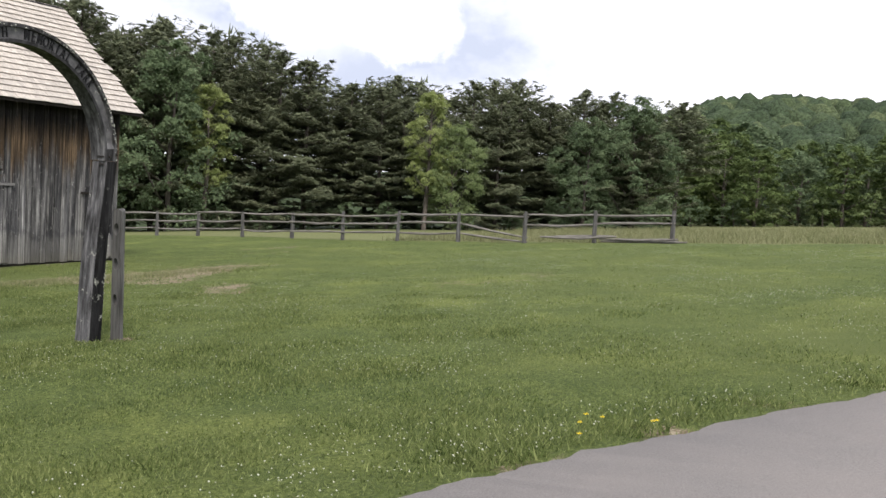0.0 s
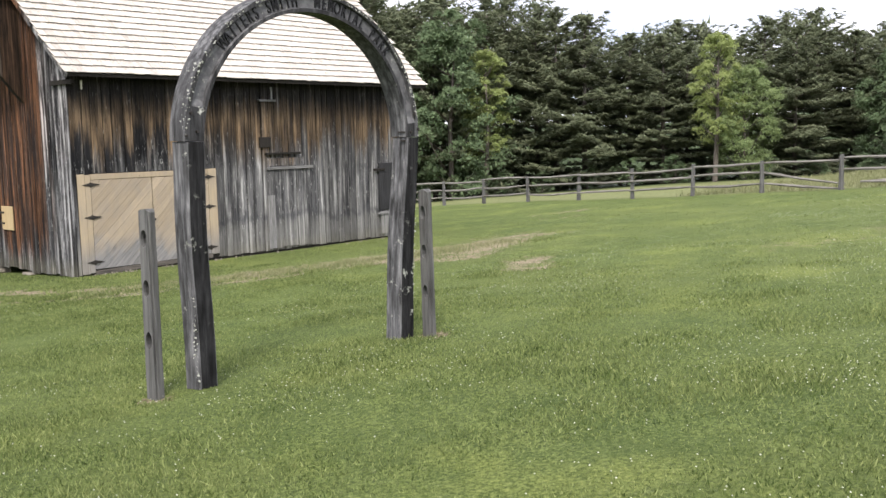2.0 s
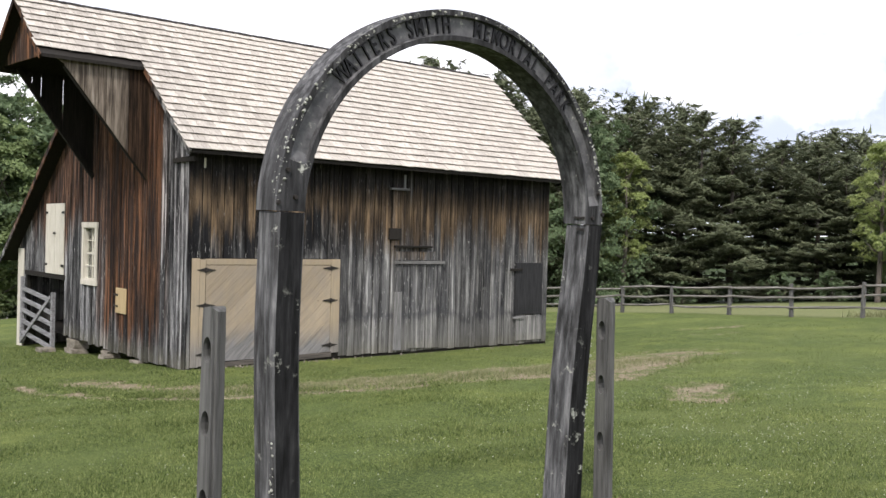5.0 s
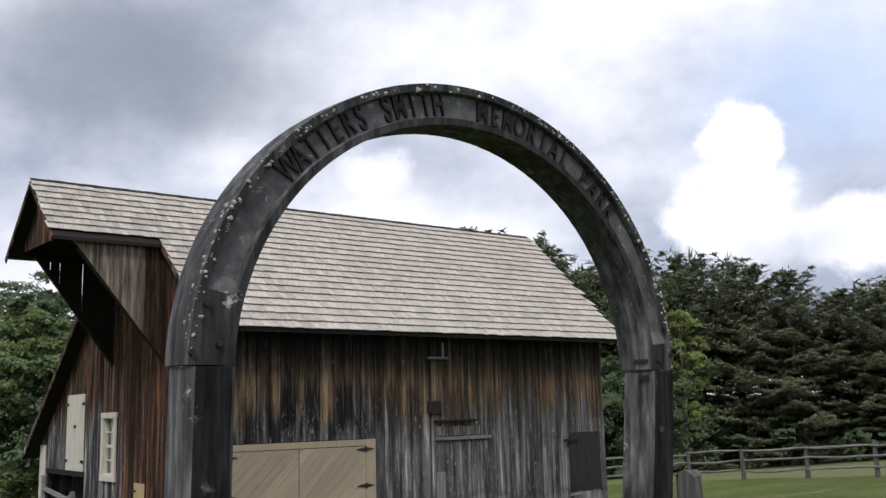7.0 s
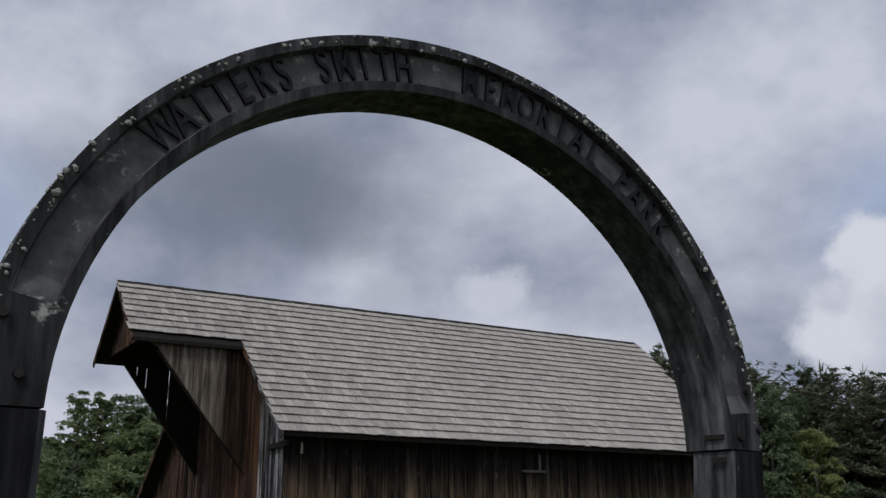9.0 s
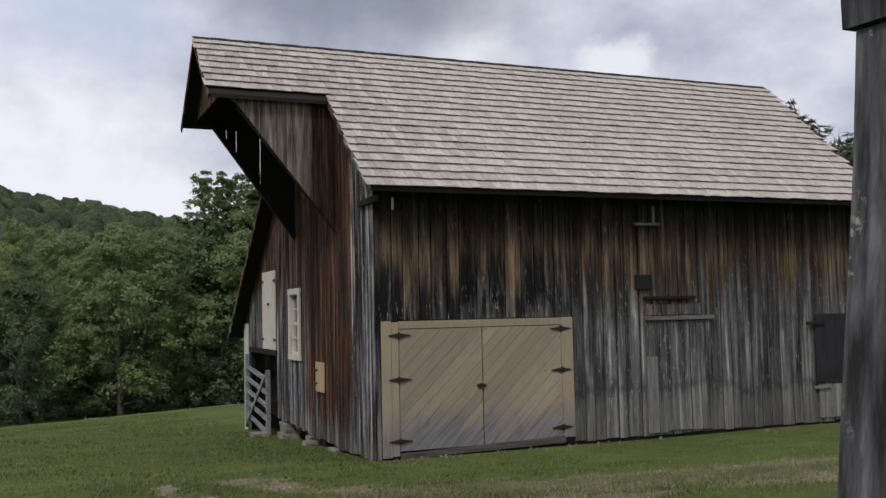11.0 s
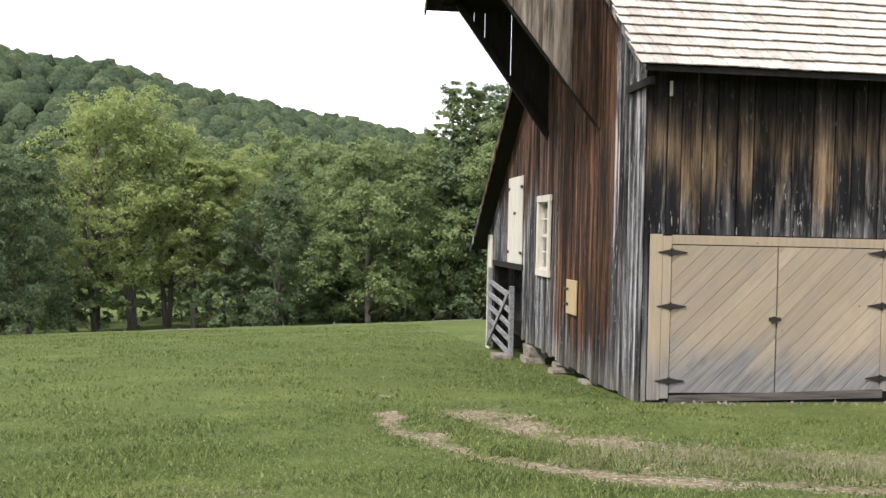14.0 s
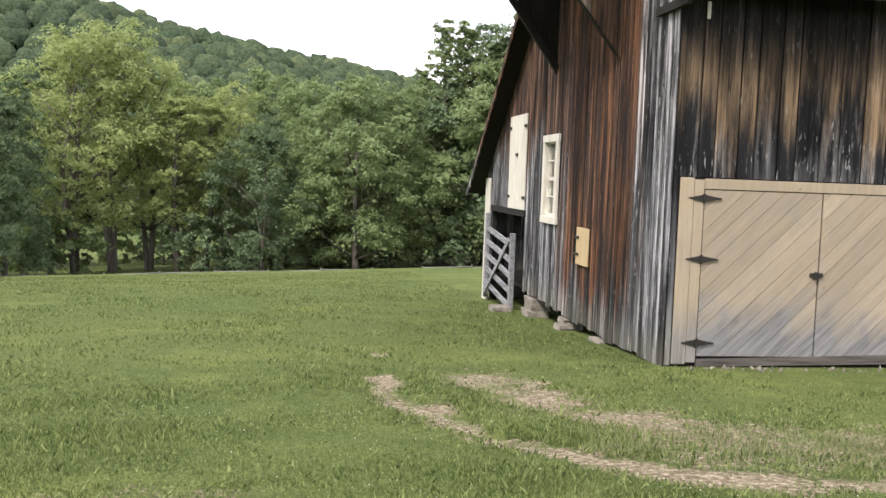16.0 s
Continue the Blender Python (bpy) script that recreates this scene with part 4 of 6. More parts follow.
for a, b, c, d in ((y0 - 0.005, y0 + 0.02, z0, z1), (y1 - 0.02, y1 + 0.005, z0, z1), (y0 + 0.02, y1 - 0.02, z1 - 0.02, z1 + 0.005), (y0 + 0.02, y1 - 0.02, z0 - 0.03, z0 + 0.015)):
    bm = bmesh.new()
    block(bm, -0.0235, 0.075, a, b, c, d)
    part("reveal", bm, M_CREAM, window)
bm = bmesh.new()
block(bm, 0.02, 0.058, (y0 + y1) / 2 - 0.014, (y0 + y1) / 2 + 0.014, z0 + 0.015, z1 - 0.02)
part("glazing_bar", bm, M_CREAM, window)
for k in range(1, 4):
    zz = z0 + (z1 - z0) * k / 4
    t = 0.03 if k == 2 else 0.013
    bm = bmesh.new()
    block(bm, 0.018, 0.058, y0 + 0.02, y1 - 0.02, zz - t, zz + t)
    part("glazing_bar", bm, M_CREAM, window)
bm = bmesh.new()
block(bm, 0.040, 0.046, y0 + 0.02, y1 - 0.02, z0 + 0.015, z1 - 0.02)
pane = part("pane", bm, M_GLASS, window)
pane.visible_shadow = False

loft = bmesh.new()
block(loft, -0.036, -0.0245, 7.30, 8.72, 1.58, 3.42)
loft = part("loft_door", loft, M_DARK, barn, "cream painted double plank loft door")
for a, b in ((7.28, 7.62), (7.63, 7.98), (8.0, 8.37), (8.38, 8.74)):
    bm = bmesh.new()
    block(bm, -0.066, -0.037, a, b - 0.008, 1.56, 3.44)
    part("plank", bevelled(bm, 0.005), M_CREAM, loft)
for a, z in ((7.34, 1.8), (7.34, 3.2), (8.66, 1.8), (8.66, 3.2), (8.0, 2.65)):
    bm = bmesh.new()
    block(bm, -0.085, -0.067, a - 0.09, a + 0.09, z - 0.03, z + 0.03)
    part("hinge" if a != 8.0 else "latch", bm, M_IRON, loft)
bm = bmesh.new()
block(bm, -0.05, 0.008, GATEWAY[0] - 0.05, GATEWAY[1] + 0.05, GATEWAY[3] - 0.07, GATEWAY[3] + 0.06)
part("lintel", bm, M_DARK, barn)
panel = bmesh.new()
block(panel, -0.062, -0.034, 3.03, 3.64, 0.86, 1.44)
panel = part("hatch_panel", bevelled(panel, 0.006), M_YELLOW, barn, "small new pine hatch panel")
for z in (1.02, 1.28):
    bm = bmesh.new()
    block(bm, -0.075, -0.063, 3.48, 3.72, z - 0.02, z + 0.02)
    part("hinge", bm, M_IRON, panel)

gate = empty("farm_gate", pose(-0.09, GATEWAY[1] + 0.12, -0.68, 0, 0, -1))
tagged(gate, "weathered grey wooden five-bar gate, closed across gateway", "gate")
GL = 2.9
gp = lambda name, bm: part(name, bevelled(bm, 0.006), M_GATE, gate)
for yy in (-0.05, -GL):
    bm = bmesh.new()
    block(bm, -0.05, 0.05, yy - 0.06, yy + 0.06, 0.12, 2.05 if yy > -1 else 1.75)
    gp("gate_post", bm)
for k in range(5):
    z = 0.28 + k * 0.31
    bm = bmesh.new()
    beam(bm, (-0.02, -0.08, z + 0.2), (-0.02, -GL + 0.05, z), 0.03, 0.13)
    gp("gate_bar", bm)
bm = bmesh.new()
beam(bm, (-0.055, -0.1, 0.2), (-0.055, -GL + 0.1, 1.62), 0.03, 0.11)
gp("gate_brace", bm)


# ---- stone piers ----
def stone(cx, cy, cz, sx, sy, sz, parent, seed):
    r = random.Random(seed)
    bm = bmesh.new()
    bmesh.ops.create_cube(bm, size=1.0)
    bmesh.ops.subdivide_edges(bm, edges=bm.edges[:], cuts=1, use_grid_fill=True)
    for v in bm.verts:
        q = v.co.normalized() * 0.62
        v.co = v.co.lerp(q, 0.12) + Vector((r.uniform(-0.05, 0.05), r.uniform(-0.05, 0.05), r.uniform(-0.05, 0.05)))
        v.co = Vector((v.co.x * sx + cx, v.co.y * sy + cy, v.co.z * sz + cz))
    return part("stone", bm, M_STONE, parent)


for i, (py, n) in enumerate(((6.6, 2), (4.2, 3), (2.4, 1), (0.9, 1))):
    pier = tagged(empty("stone_pier", pose(0, py, gh(0, py))), "stacked flat field stones under the gable wall", "pier", "piers under the barn")
    top = -0.16 + 0.016 * py - gh(0, py)
    for k in range(n):
        h = (top + 0.1) / n
        stone(0.08 + rb.uniform(-0.04, 0.04), rb.uniform(-0.08, 0.08), -0.1 + h * (k + 0.5), 0.40 - 0.02 * k + rb.uniform(-0.03, 0.03), (0.62 if n == 2 else 0.48) - 0.03 * k + rb.uniform(-0.04, 0.04), h * 0.99, pier, i * 10 + k)
bm_step = empty("step_stone", pose(-0.45, 7.35, gh(-0.45, 7.35)))
tagged(bm_step, "flat grey field stone on the grass by the gateway", "stone")
stone(0, 0, 0.03, 0.36, 0.5, 0.15, bm_step, 77)

# ---- memorial arch ----
AC, AROT, AG, ALEAN = (-4.646, -13.609), 1.6, 0.920, 1.7


def arch_mat(name, tone):
    m = Mat(name, 0.85, 0.12)
    v = m.coord((10, 10, 1.2), jitter=True)
    g = m.noise(v, 2.2, 7, 0.65)
    lump = m.noise(m.world(), 7.0, 6, 0.7)
    c = m.ramp(g, (0.36, (0.03 * tone,) * 3), (0.52, (0.11 * tone, 0.11 * tone, 0.115 * tone)), (0.70, (0.26 * tone, 0.26 * tone, 0.265 * tone)))
    worn = m.noise(m.world((1, 1, 0.5)), 1.7, 4, 0.6)
    c = m.mix(m.ramp(worn, (0.45, 0.0), (0.62, 0.6)), c, (0.03 * tone + 0.004, 0.03 * tone + 0.004, 0.032 * tone + 0.004))
    lich = m.ramp(lump, (0.60, 0.0), (0.66, 1.0))
    side = m.ramp(m.noise(m.world(), 1.9, 3), (0.48, 0.0), (0.60, 1.0))
    c = m.mix(m.mix(1.0, lich, side, "MULTIPLY"), c, (0.42, 0.43, 0.38))
    m.color(c)
    m.bump(g, 0.008, 0.6)
    return m.m


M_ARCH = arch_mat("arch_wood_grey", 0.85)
# darker copies of the grey wood, with shade on the front put into colour
M_ARCH_SHADED = arch_mat("arch_wood_shaded", 0.16)
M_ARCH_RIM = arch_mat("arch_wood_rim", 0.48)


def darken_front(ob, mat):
    """The faces that look down the drive get darker wood: old black stain plus that side's shade, put into the colour;
    the chamfers are worn to grey.
    """
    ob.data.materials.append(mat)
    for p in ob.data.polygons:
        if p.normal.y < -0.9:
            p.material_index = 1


M_BAND = Mat("arch_band", 0.85, 0.15)
_b = M_BAND.noise(M_BAND.world((1, 1, 1)), 9, 6, 0.7)
_c = M_BAND.ramp(_b, (0.36, (0.060, 0.060, 0.063)), (0.6, (0.128, 0.128, 0.131)))
M_BAND.color(M_BAND.mix(M_BAND.ramp(M_BAND.noise(M_BAND.world(), 22, 5, 0.7), (0.60, 0.0), (0.68, 0.8)), _c, (0.36, 0.36, 0.31)))
M_BAND.bump(_b, 0.006, 0.6)
M_BAND = M_BAND.m
M_LETTER = Mat("letter_paint", 0.6, 0.3)
M_LETTER.color((0.006, 0.006, 0.007))
M_LETTER = M_LETTER.m
arch = tagged(empty("memorial_arch", pose(AC[0], AC[1], AG, ALEAN, 0, AROT)), "dark weathered wooden round arch gateway with carved lettering", "archway")
JOINT, RI, RO, AT, TALL = 1.984, 1.140, 1.316, 0.20, 0.942


def pillar(outer, inner_base, outer_base, inner, sgn):
    bm = bmesh.new()
    lv = []
    n = 9
    for i in range(n):
        f = i / (n - 1)
        wob = 0.012 * math.sin(f * 7 + sgn)
        a = inner_base + (inner - inner_base) * f + wob
        b = outer_base + (outer - outer_base) * f + wob
        z = -0.12 + (JOINT + 0.12) * f
        c = 0.018
        ring = [(a + c * (1 if b > a else -1), -AT / 2), (b - c * (1 if b > a else -1), -AT / 2), (b, -AT / 2 + c), (b, AT / 2 - c),
                (b - c * (1 if b > a else -1), AT / 2), (a + c * (1 if b > a else -1), AT / 2), (a, AT / 2 - c), (a, -AT / 2 + c)]
        lv.append([bm.verts.new((p[0], p[1] + 0.006 * math.sin(f * 5), z)) for p in ring])
    for p, q in zip(lv, lv[1:]):
        for k in range(8):
            bm.faces.new((p[k], p[(k + 1) % 8], q[(k + 1) % 8], q[k]))
    bm.faces.new(lv[0][::-1])
    bm.faces.new(lv[-1])
    bmesh.ops.recalc_face_normals(bm, faces=bm.faces[:])
    ob = part("pillar", bm, M_ARCH, arch)
    darken_front(ob, M_ARCH_SHADED)
    return ob


pillar(-RO, -1.075, -1.255, -RI, 0)
pillar(RO, 1.025, 1.240, RI, 1)
# ring of sawn segments with a sunk lettering band
SEG = 56
bm = bmesh.new()
rims = []
for i in range(SEG + 1):
    a = math.pi - math.pi * i / SEG
    ca, s_ = math.cos(a), math.sin(a)
    deg = math.degrees(a)
    sunk = 0.03 if 9 < deg < 165 else 0.0
    ri = RI - 0.015 * s_
    prof = [(ri, -AT / 2), (ri + 0.032, -AT / 2), (ri + 0.038, -AT / 2 + sunk), (RO - 0.042, -AT / 2 + sunk), (RO - 0.036, -AT / 2), (RO, -AT / 2),
            (RO + 0.004, 0), (RO, AT / 2), (ri, AT / 2)]
    rims.append([bm.verts.new((r * ca, yy, JOINT + 0.006 + r * s_ * TALL)) for r, yy in prof])
for p, q in zip(rims, rims[1:]):
    for k in range(9):
        bm.faces.new((p[k], p[(k + 1) % 9], q[(k + 1) % 9], q[k]))
bm.faces.new(rims[0])
bm.faces.new(rims[-1][::-1])
bmesh.ops.recalc_face_normals(bm, faces=bm.faces[:])
ring = part("arch_ring", bm, M_ARCH, arch)
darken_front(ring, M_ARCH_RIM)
ring.data.materials.append(M_BAND)
for p in ring.data.polygons:
    if p.normal.y < -0.9 and p.center.y > -AT / 2 + 0.01:
        p.material_index = 2


def letters(text, deg0, deg1, r, size):
    n = len(text)
    for i, ch in enumerate(text):
        if ch == " ":
            continue
        cu = bpy.data.curves.new("letter", "FONT")
        cu.body, cu.size, cu.extrude, cu.align_x, cu.offset = ch, size, 0.008, "CENTER", 0.0008
        tmp = new("letter_curve", cu)
        me = bpy.data.meshes.new_from_object(tmp)
        bpy.data.objects.remove(tmp)
        bpy.data.curves.remove(cu)
        me.materials.append(M_LETTER)
        ob = new("letter", me)
        ob.parent = ring
        a = radians(deg0 + (deg1 - deg0) * i / (n - 1))
        ob.matrix_local = Matrix.Translation((r * math.cos(a), -AT / 2 + 0.026, JOINT + r * math.sin(a) * TALL)) @ Matrix.Rotation(radians(90) - a, 4, "Y") @ Matrix.Rotation(radians(90), 4, "X") @ Matrix.Diagonal((0.62, 1, 1, 1))


letters("WATTERS SMITH", 139, 99, RI + 0.038, 0.150)
letters("MEMORIAL PARK", 87, 43, RI + 0.038, 0.150)
for s in (-1, 1):
    for dx, dz in ((-0.05, 0.05), (0.05, 0.08), (0.0, 0.22)):
        bm = bmesh.new()
        bmesh.ops.create_cone(bm, cap_ends=True, segments=8, radius1=0.014, radius2=0.012, depth=0.016,
                              matrix=pose(s * (RI + 0.115) + dx, -AT / 2 - 0.006, JOINT + dz, 90))
        part("bolt", bm, M_IRON, arch)


for z, w in ((0.05, 0.09), (-0.03, 0.06)):
    bm = bmesh.new()
    block(bm, RI - 0.012, RI - 0.002, -AT / 2 + 0.01, -AT / 2 + 0.01 + w, JOINT + z - 0.008, JOINT + z + 0.008)
    part("clamp", bm, M_IRON, arch)


# pale crusts of lichen on the weather edge
M_LICHEN = Mat("lichen", 0.95, 0.05)
_l = M_LICHEN.noise(M_LICHEN.world(), 60, 4, 0.7)
M_LICHEN.color(M_LICHEN.ramp(_l, (0.35, (0.20, 0.205, 0.18)), (0.65, (0.46, 0.47, 0.42))))
rl = random.Random(29)
bm = bmesh.new()
for k in range(800):
    if k % 3 < 2:
        a = radians(rl.triangular(-2, 178, 20) if k % 5 else rl.uniform(100, 178))
        p = Vector((RO * math.cos(a), -AT / 2 + abs(rl.gauss(0, 0.03)), JOINT + RO * math.sin(a) * TALL))
        if rl.random() < 0.3:
            p = Vector(((RO - rl.uniform(0, 0.03)) * math.cos(a), -AT / 2, JOINT + (RO - rl.uniform(0, 0.03)) * math.sin(a) * TALL))
    else:
        z = rl.uniform(0.0, JOINT)
        p = Vector((1.240 + (RO - 1.240) * z / JOINT - 0.006, -AT / 2 + 0.008 + abs(rl.gauss(0, 0.02)), z))
        if k % 2 and z < 0.8:
            p = Vector((-1.255 + (-RO + 1.255) * z / JOINT + 0.006, -AT / 2 + 0.008 + abs(rl.gauss(0, 0.02)), z))
    r = 0.003 + 0.009 * rl.random() ** 2
    m = Matrix.Translation(p) @ Euler((rl.uniform(0, 3), rl.uniform(0, 3), 0)).to_matrix().to_4x4() @ Matrix.Diagonal((r, r * rl.uniform(0.6, 1.4), r * 0.7, 1))
    bmesh.ops.create_icosphere(bm, subdivisions=1, radius=1.0, matrix=m)
tagged(part("lichen", bm, M_LICHEN.m, arch), "pale grey-green lichen crust on weathered wood", kind="stuff")


# ---- three-hole posts beside the arch ----
def hole_post(name, x, y, h, lean_x, lean_y, seed, rot):
    """A weathered locust post with three mortises cut through it."""
    r = random.Random(seed)
    base = tagged(empty(name, pose(x, y, gh(x, y), lean_y, lean_x, rot)), "weathered grey fence post with three rail holes", "fence post", "posts beside the arch")
    bm = bmesh.new()
    w, d, n = 0.092, 0.12, 12
    tap = lambda z: 1.06 - 0.1 * z / h
    zs = [-0.15 + (h + 0.15) * i / n for i in range(n + 1)]
    side = [(-d / 2 * tap(z) + r.uniform(-0.002, 0.002), z) for z in zs] + [(-0.2 * d, h + 0.028), (0.22 * d, h + 0.022)]
    side += [(d / 2 * tap(z) + r.uniform(-0.002, 0.002), z) for z in zs[::-1]]
    loops = [side]
    for f in (0.305, 0.59, 0.86):
        loops.append([(0.031 * math.cos(k * math.pi / 6), h * f + 0.068 * math.sin(k * math.pi / 6)) for k in range(12)])
    edges = []
    for lp in loops:
        vs = [bm.verts.new((-w / 2, p[0], p[1])) for p in lp]
        edges += [bm.edges.new((a, b)) for a, b in zip(vs, vs[1:] + vs[:1])]
    bmesh.ops.triangle_fill(bm, use_beauty=True, use_dissolve=False, edges=edges)
    ext = bmesh.ops.extrude_face_region(bm, geom=bm.faces[:])
    for v in ext["geom"]:
        if isinstance(v, bmesh.types.BMVert):
            v.co.x += w
    bmesh.ops.recalc_face_normals(bm, faces=bm.faces[:])
    rims = [e for e in bm.edges if e.is_manifold and e.calc_face_angle(0) > 1.0 and all(abs(v.co.y) > 0.044 for v in e.verts) and abs(e.verts[0].co.x - e.verts[1].co.x) < 0.01]
    bmesh.ops.bevel(bm, geom=rims, offset=0.018, segments=2, affect="EDGES")
    part("post_body", bm, M_POST, base)
    return base


hole_post("fence_post", -6.16, -13.53, 1.43, 1.5, -1, 3, 16)
hole_post("fence_post", -3.20, -13.70, 1.42, -2.5, 1, 5, 6)

# ---- split rail fence ----
FX = 26.3
FPY = [18.2, 15.5, 12.8, 10.2, 7.4, 4.55, 1.75, -1.15, -4.2, -7.25, -10.3, -13.4]
fence = tagged(empty("split_rail_fence", pose(FX, 0, gh(FX, 0))), "weathered grey split rail fence with some fallen rails", "fence")
F0 = Vector((FX, 0, gh(FX, 0)))
rf = random.Random(12)


def rail(a, b, r):
    mid = (Vector(a) + Vector(b)) / 2 + Vector((rf.uniform(-0.05, 0.05), 0, rf.uniform(-0.07, 0.03)))
    path = [Vector(a) - F0, mid.lerp(Vector(a), 0.5) - F0 + Vector((0, 0, rf.uniform(-0.02, 0.02))), mid - F0, mid.lerp(Vector(b), 0.5) - F0, Vector(b) - F0]
    vs, fs = tube(path, [r * 0.6, r, r * 1.05, r, r * 0.6], 6, rf, 0.15)
    link_mesh("rail", vs, fs, M_RAIL, fence)


for i, y in enumerate(FPY):
    xx = FX + rf.uniform(-0.12, 0.12)
    h = 1.26 + rf.uniform(-0.05, 0.08)
    z = gh(xx, y)
    p0, p1 = Vector((xx, y, z - 0.2)) - F0, Vector((xx + rf.uniform(-0.06, 0.06), y + rf.uniform(-0.05, 0.05), z + h)) - F0
    vs, fs = tube([p0, p0.lerp(p1, 0.5), p1], [0.10, 0.09, 0.075], 7, rf, 0.12)
    link_mesh("post", vs, fs, M_POST, fence)
for i in range(len(FPY) - 1):
    a, b = FPY[i], FPY[i + 1]
    za, zb = gh(FX, a), gh(FX, b)
    hs = [0.38, 0.78, 1.15]
    for k, h in enumerate(hs):
        ea, eb = h, h
        if i == 8 and k < 2:
            ea, eb = h, 0.08 + 0.12 * k
        if i == 9 and k == 0:
            continue
        if i == 10 and k == 0:
            continue
        rail((FX, a + 0.12, za + ea + rf.uniform(-0.05, 0.05)), (FX, b - 0.12, zb + eb + rf.uniform(-0.05, 0.05)), 0.055)
for k in range(6):
    ox, oz = rf.uniform(-0.35, 0.3), 0.06 + 0.10 * (k // 2)
    y0 = -10.6 + rf.uniform(-0.4, 0.3) + (0.0 if k < 4 else 2.6)
    rail((FX + ox, y0, gh(FX, y0) + oz), (FX + ox + rf.uniform(-0.2, 0.2), y0 - 3.1, gh(FX, y0 - 3.1) + oz), 0.06)


# low rail fence beyond the crest of the lawn
crest = tagged(empty("rail_fence", pose(0, 41.0, gh(0, 41.0))), "low grey rail fence beyond the lawn's crest", "fence")
C0 = Vector((0, 41.0, gh(0, 41.0)))
for i in range(26):
    x = -34 + i * 2.8
    p = Vector((x, 41.0 + 0.04 * x, 0))
    p.z = gh(p.x, p.y) - 0.18
    q = Vector((x + 2.8, 41.0 + 0.04 * (x + 2.8), 0))
    q.z = gh(q.x, q.y) - 0.18
    vs, fs = tube([p - C0 - Vector((0, 0, 0.2)), p - C0 + Vector((0, 0, 0.34))], [0.06, 0.05], 6)
    link_mesh("post", vs, fs, M_RAIL, crest)
    vs, fs = tube([p - C0 + Vector((0, 0, 0.22 + rf.uniform(-0.03, 0.03))), q - C0 + Vector((0, 0, 0.22 + rf.uniform(-0.03, 0.03)))], [0.04, 0.035], 5)
    link_mesh("rail", vs, fs, M_RAIL, crest)

# ---- trees ----
def leaf_tris(centres, normals, size, rnd, jitter=0.5, stretch=1.0, along=None, broad=0.62):
    """Small leaf clumps: one bent-out triangle each, at many places; along: the way that they point."""
    n = len(centres)
    nrm = normals + rnd.normal(0, jitter, (n, 3))
    nrm /= np.linalg.norm(nrm, axis=1)[:, None] + 1e-9
    lead = rnd.normal(0, 1, (n, 3)) if along is None else along + rnd.normal(0, 0.35, (n, 3))
    b = np.cross(nrm, lead)
    b /= np.linalg.norm(b, axis=1)[:, None] + 1e-9
    t = np.cross(b, nrm)
    s = (size * rnd.uniform(0.6, 1.3, n))[:, None]
    v = np.stack([centres - t * s * stretch * 0.8 - b * s * broad, centres - t * s * stretch * 0.5 + b * s * broad, centres + t * s * stretch * 1.2], 1)
    return v.reshape(-1, 3), np.arange(3 * n).reshape(-1, 3)


def mesh_np(name, v, q, mat):
    me = bpy.data.meshes.new(name)
    me.vertices.add(len(v))
    me.vertices.foreach_set("co", np.ascontiguousarray(v, dtype=np.float32).ravel())
    k = q.shape[1]
    me.loops.add(q.size)
    me.loops.foreach_set("vertex_index", np.ascontiguousarray(q, dtype=np.int32).ravel())
    me.polygons.add(len(q))
    me.polygons.foreach_set("loop_start", np.arange(0, q.size, k, dtype=np.int32))
    me.update(calc_edges=True)
    me.validate()
    me.materials.append(mat)
    return me


def merge(meshes):
    vs, fs, n = [], [], 0
    for v, f in meshes:
        vs += list(v)
        fs += [tuple(i + n for i in q) for q in f]
        n += len(v)
    return vs, fs


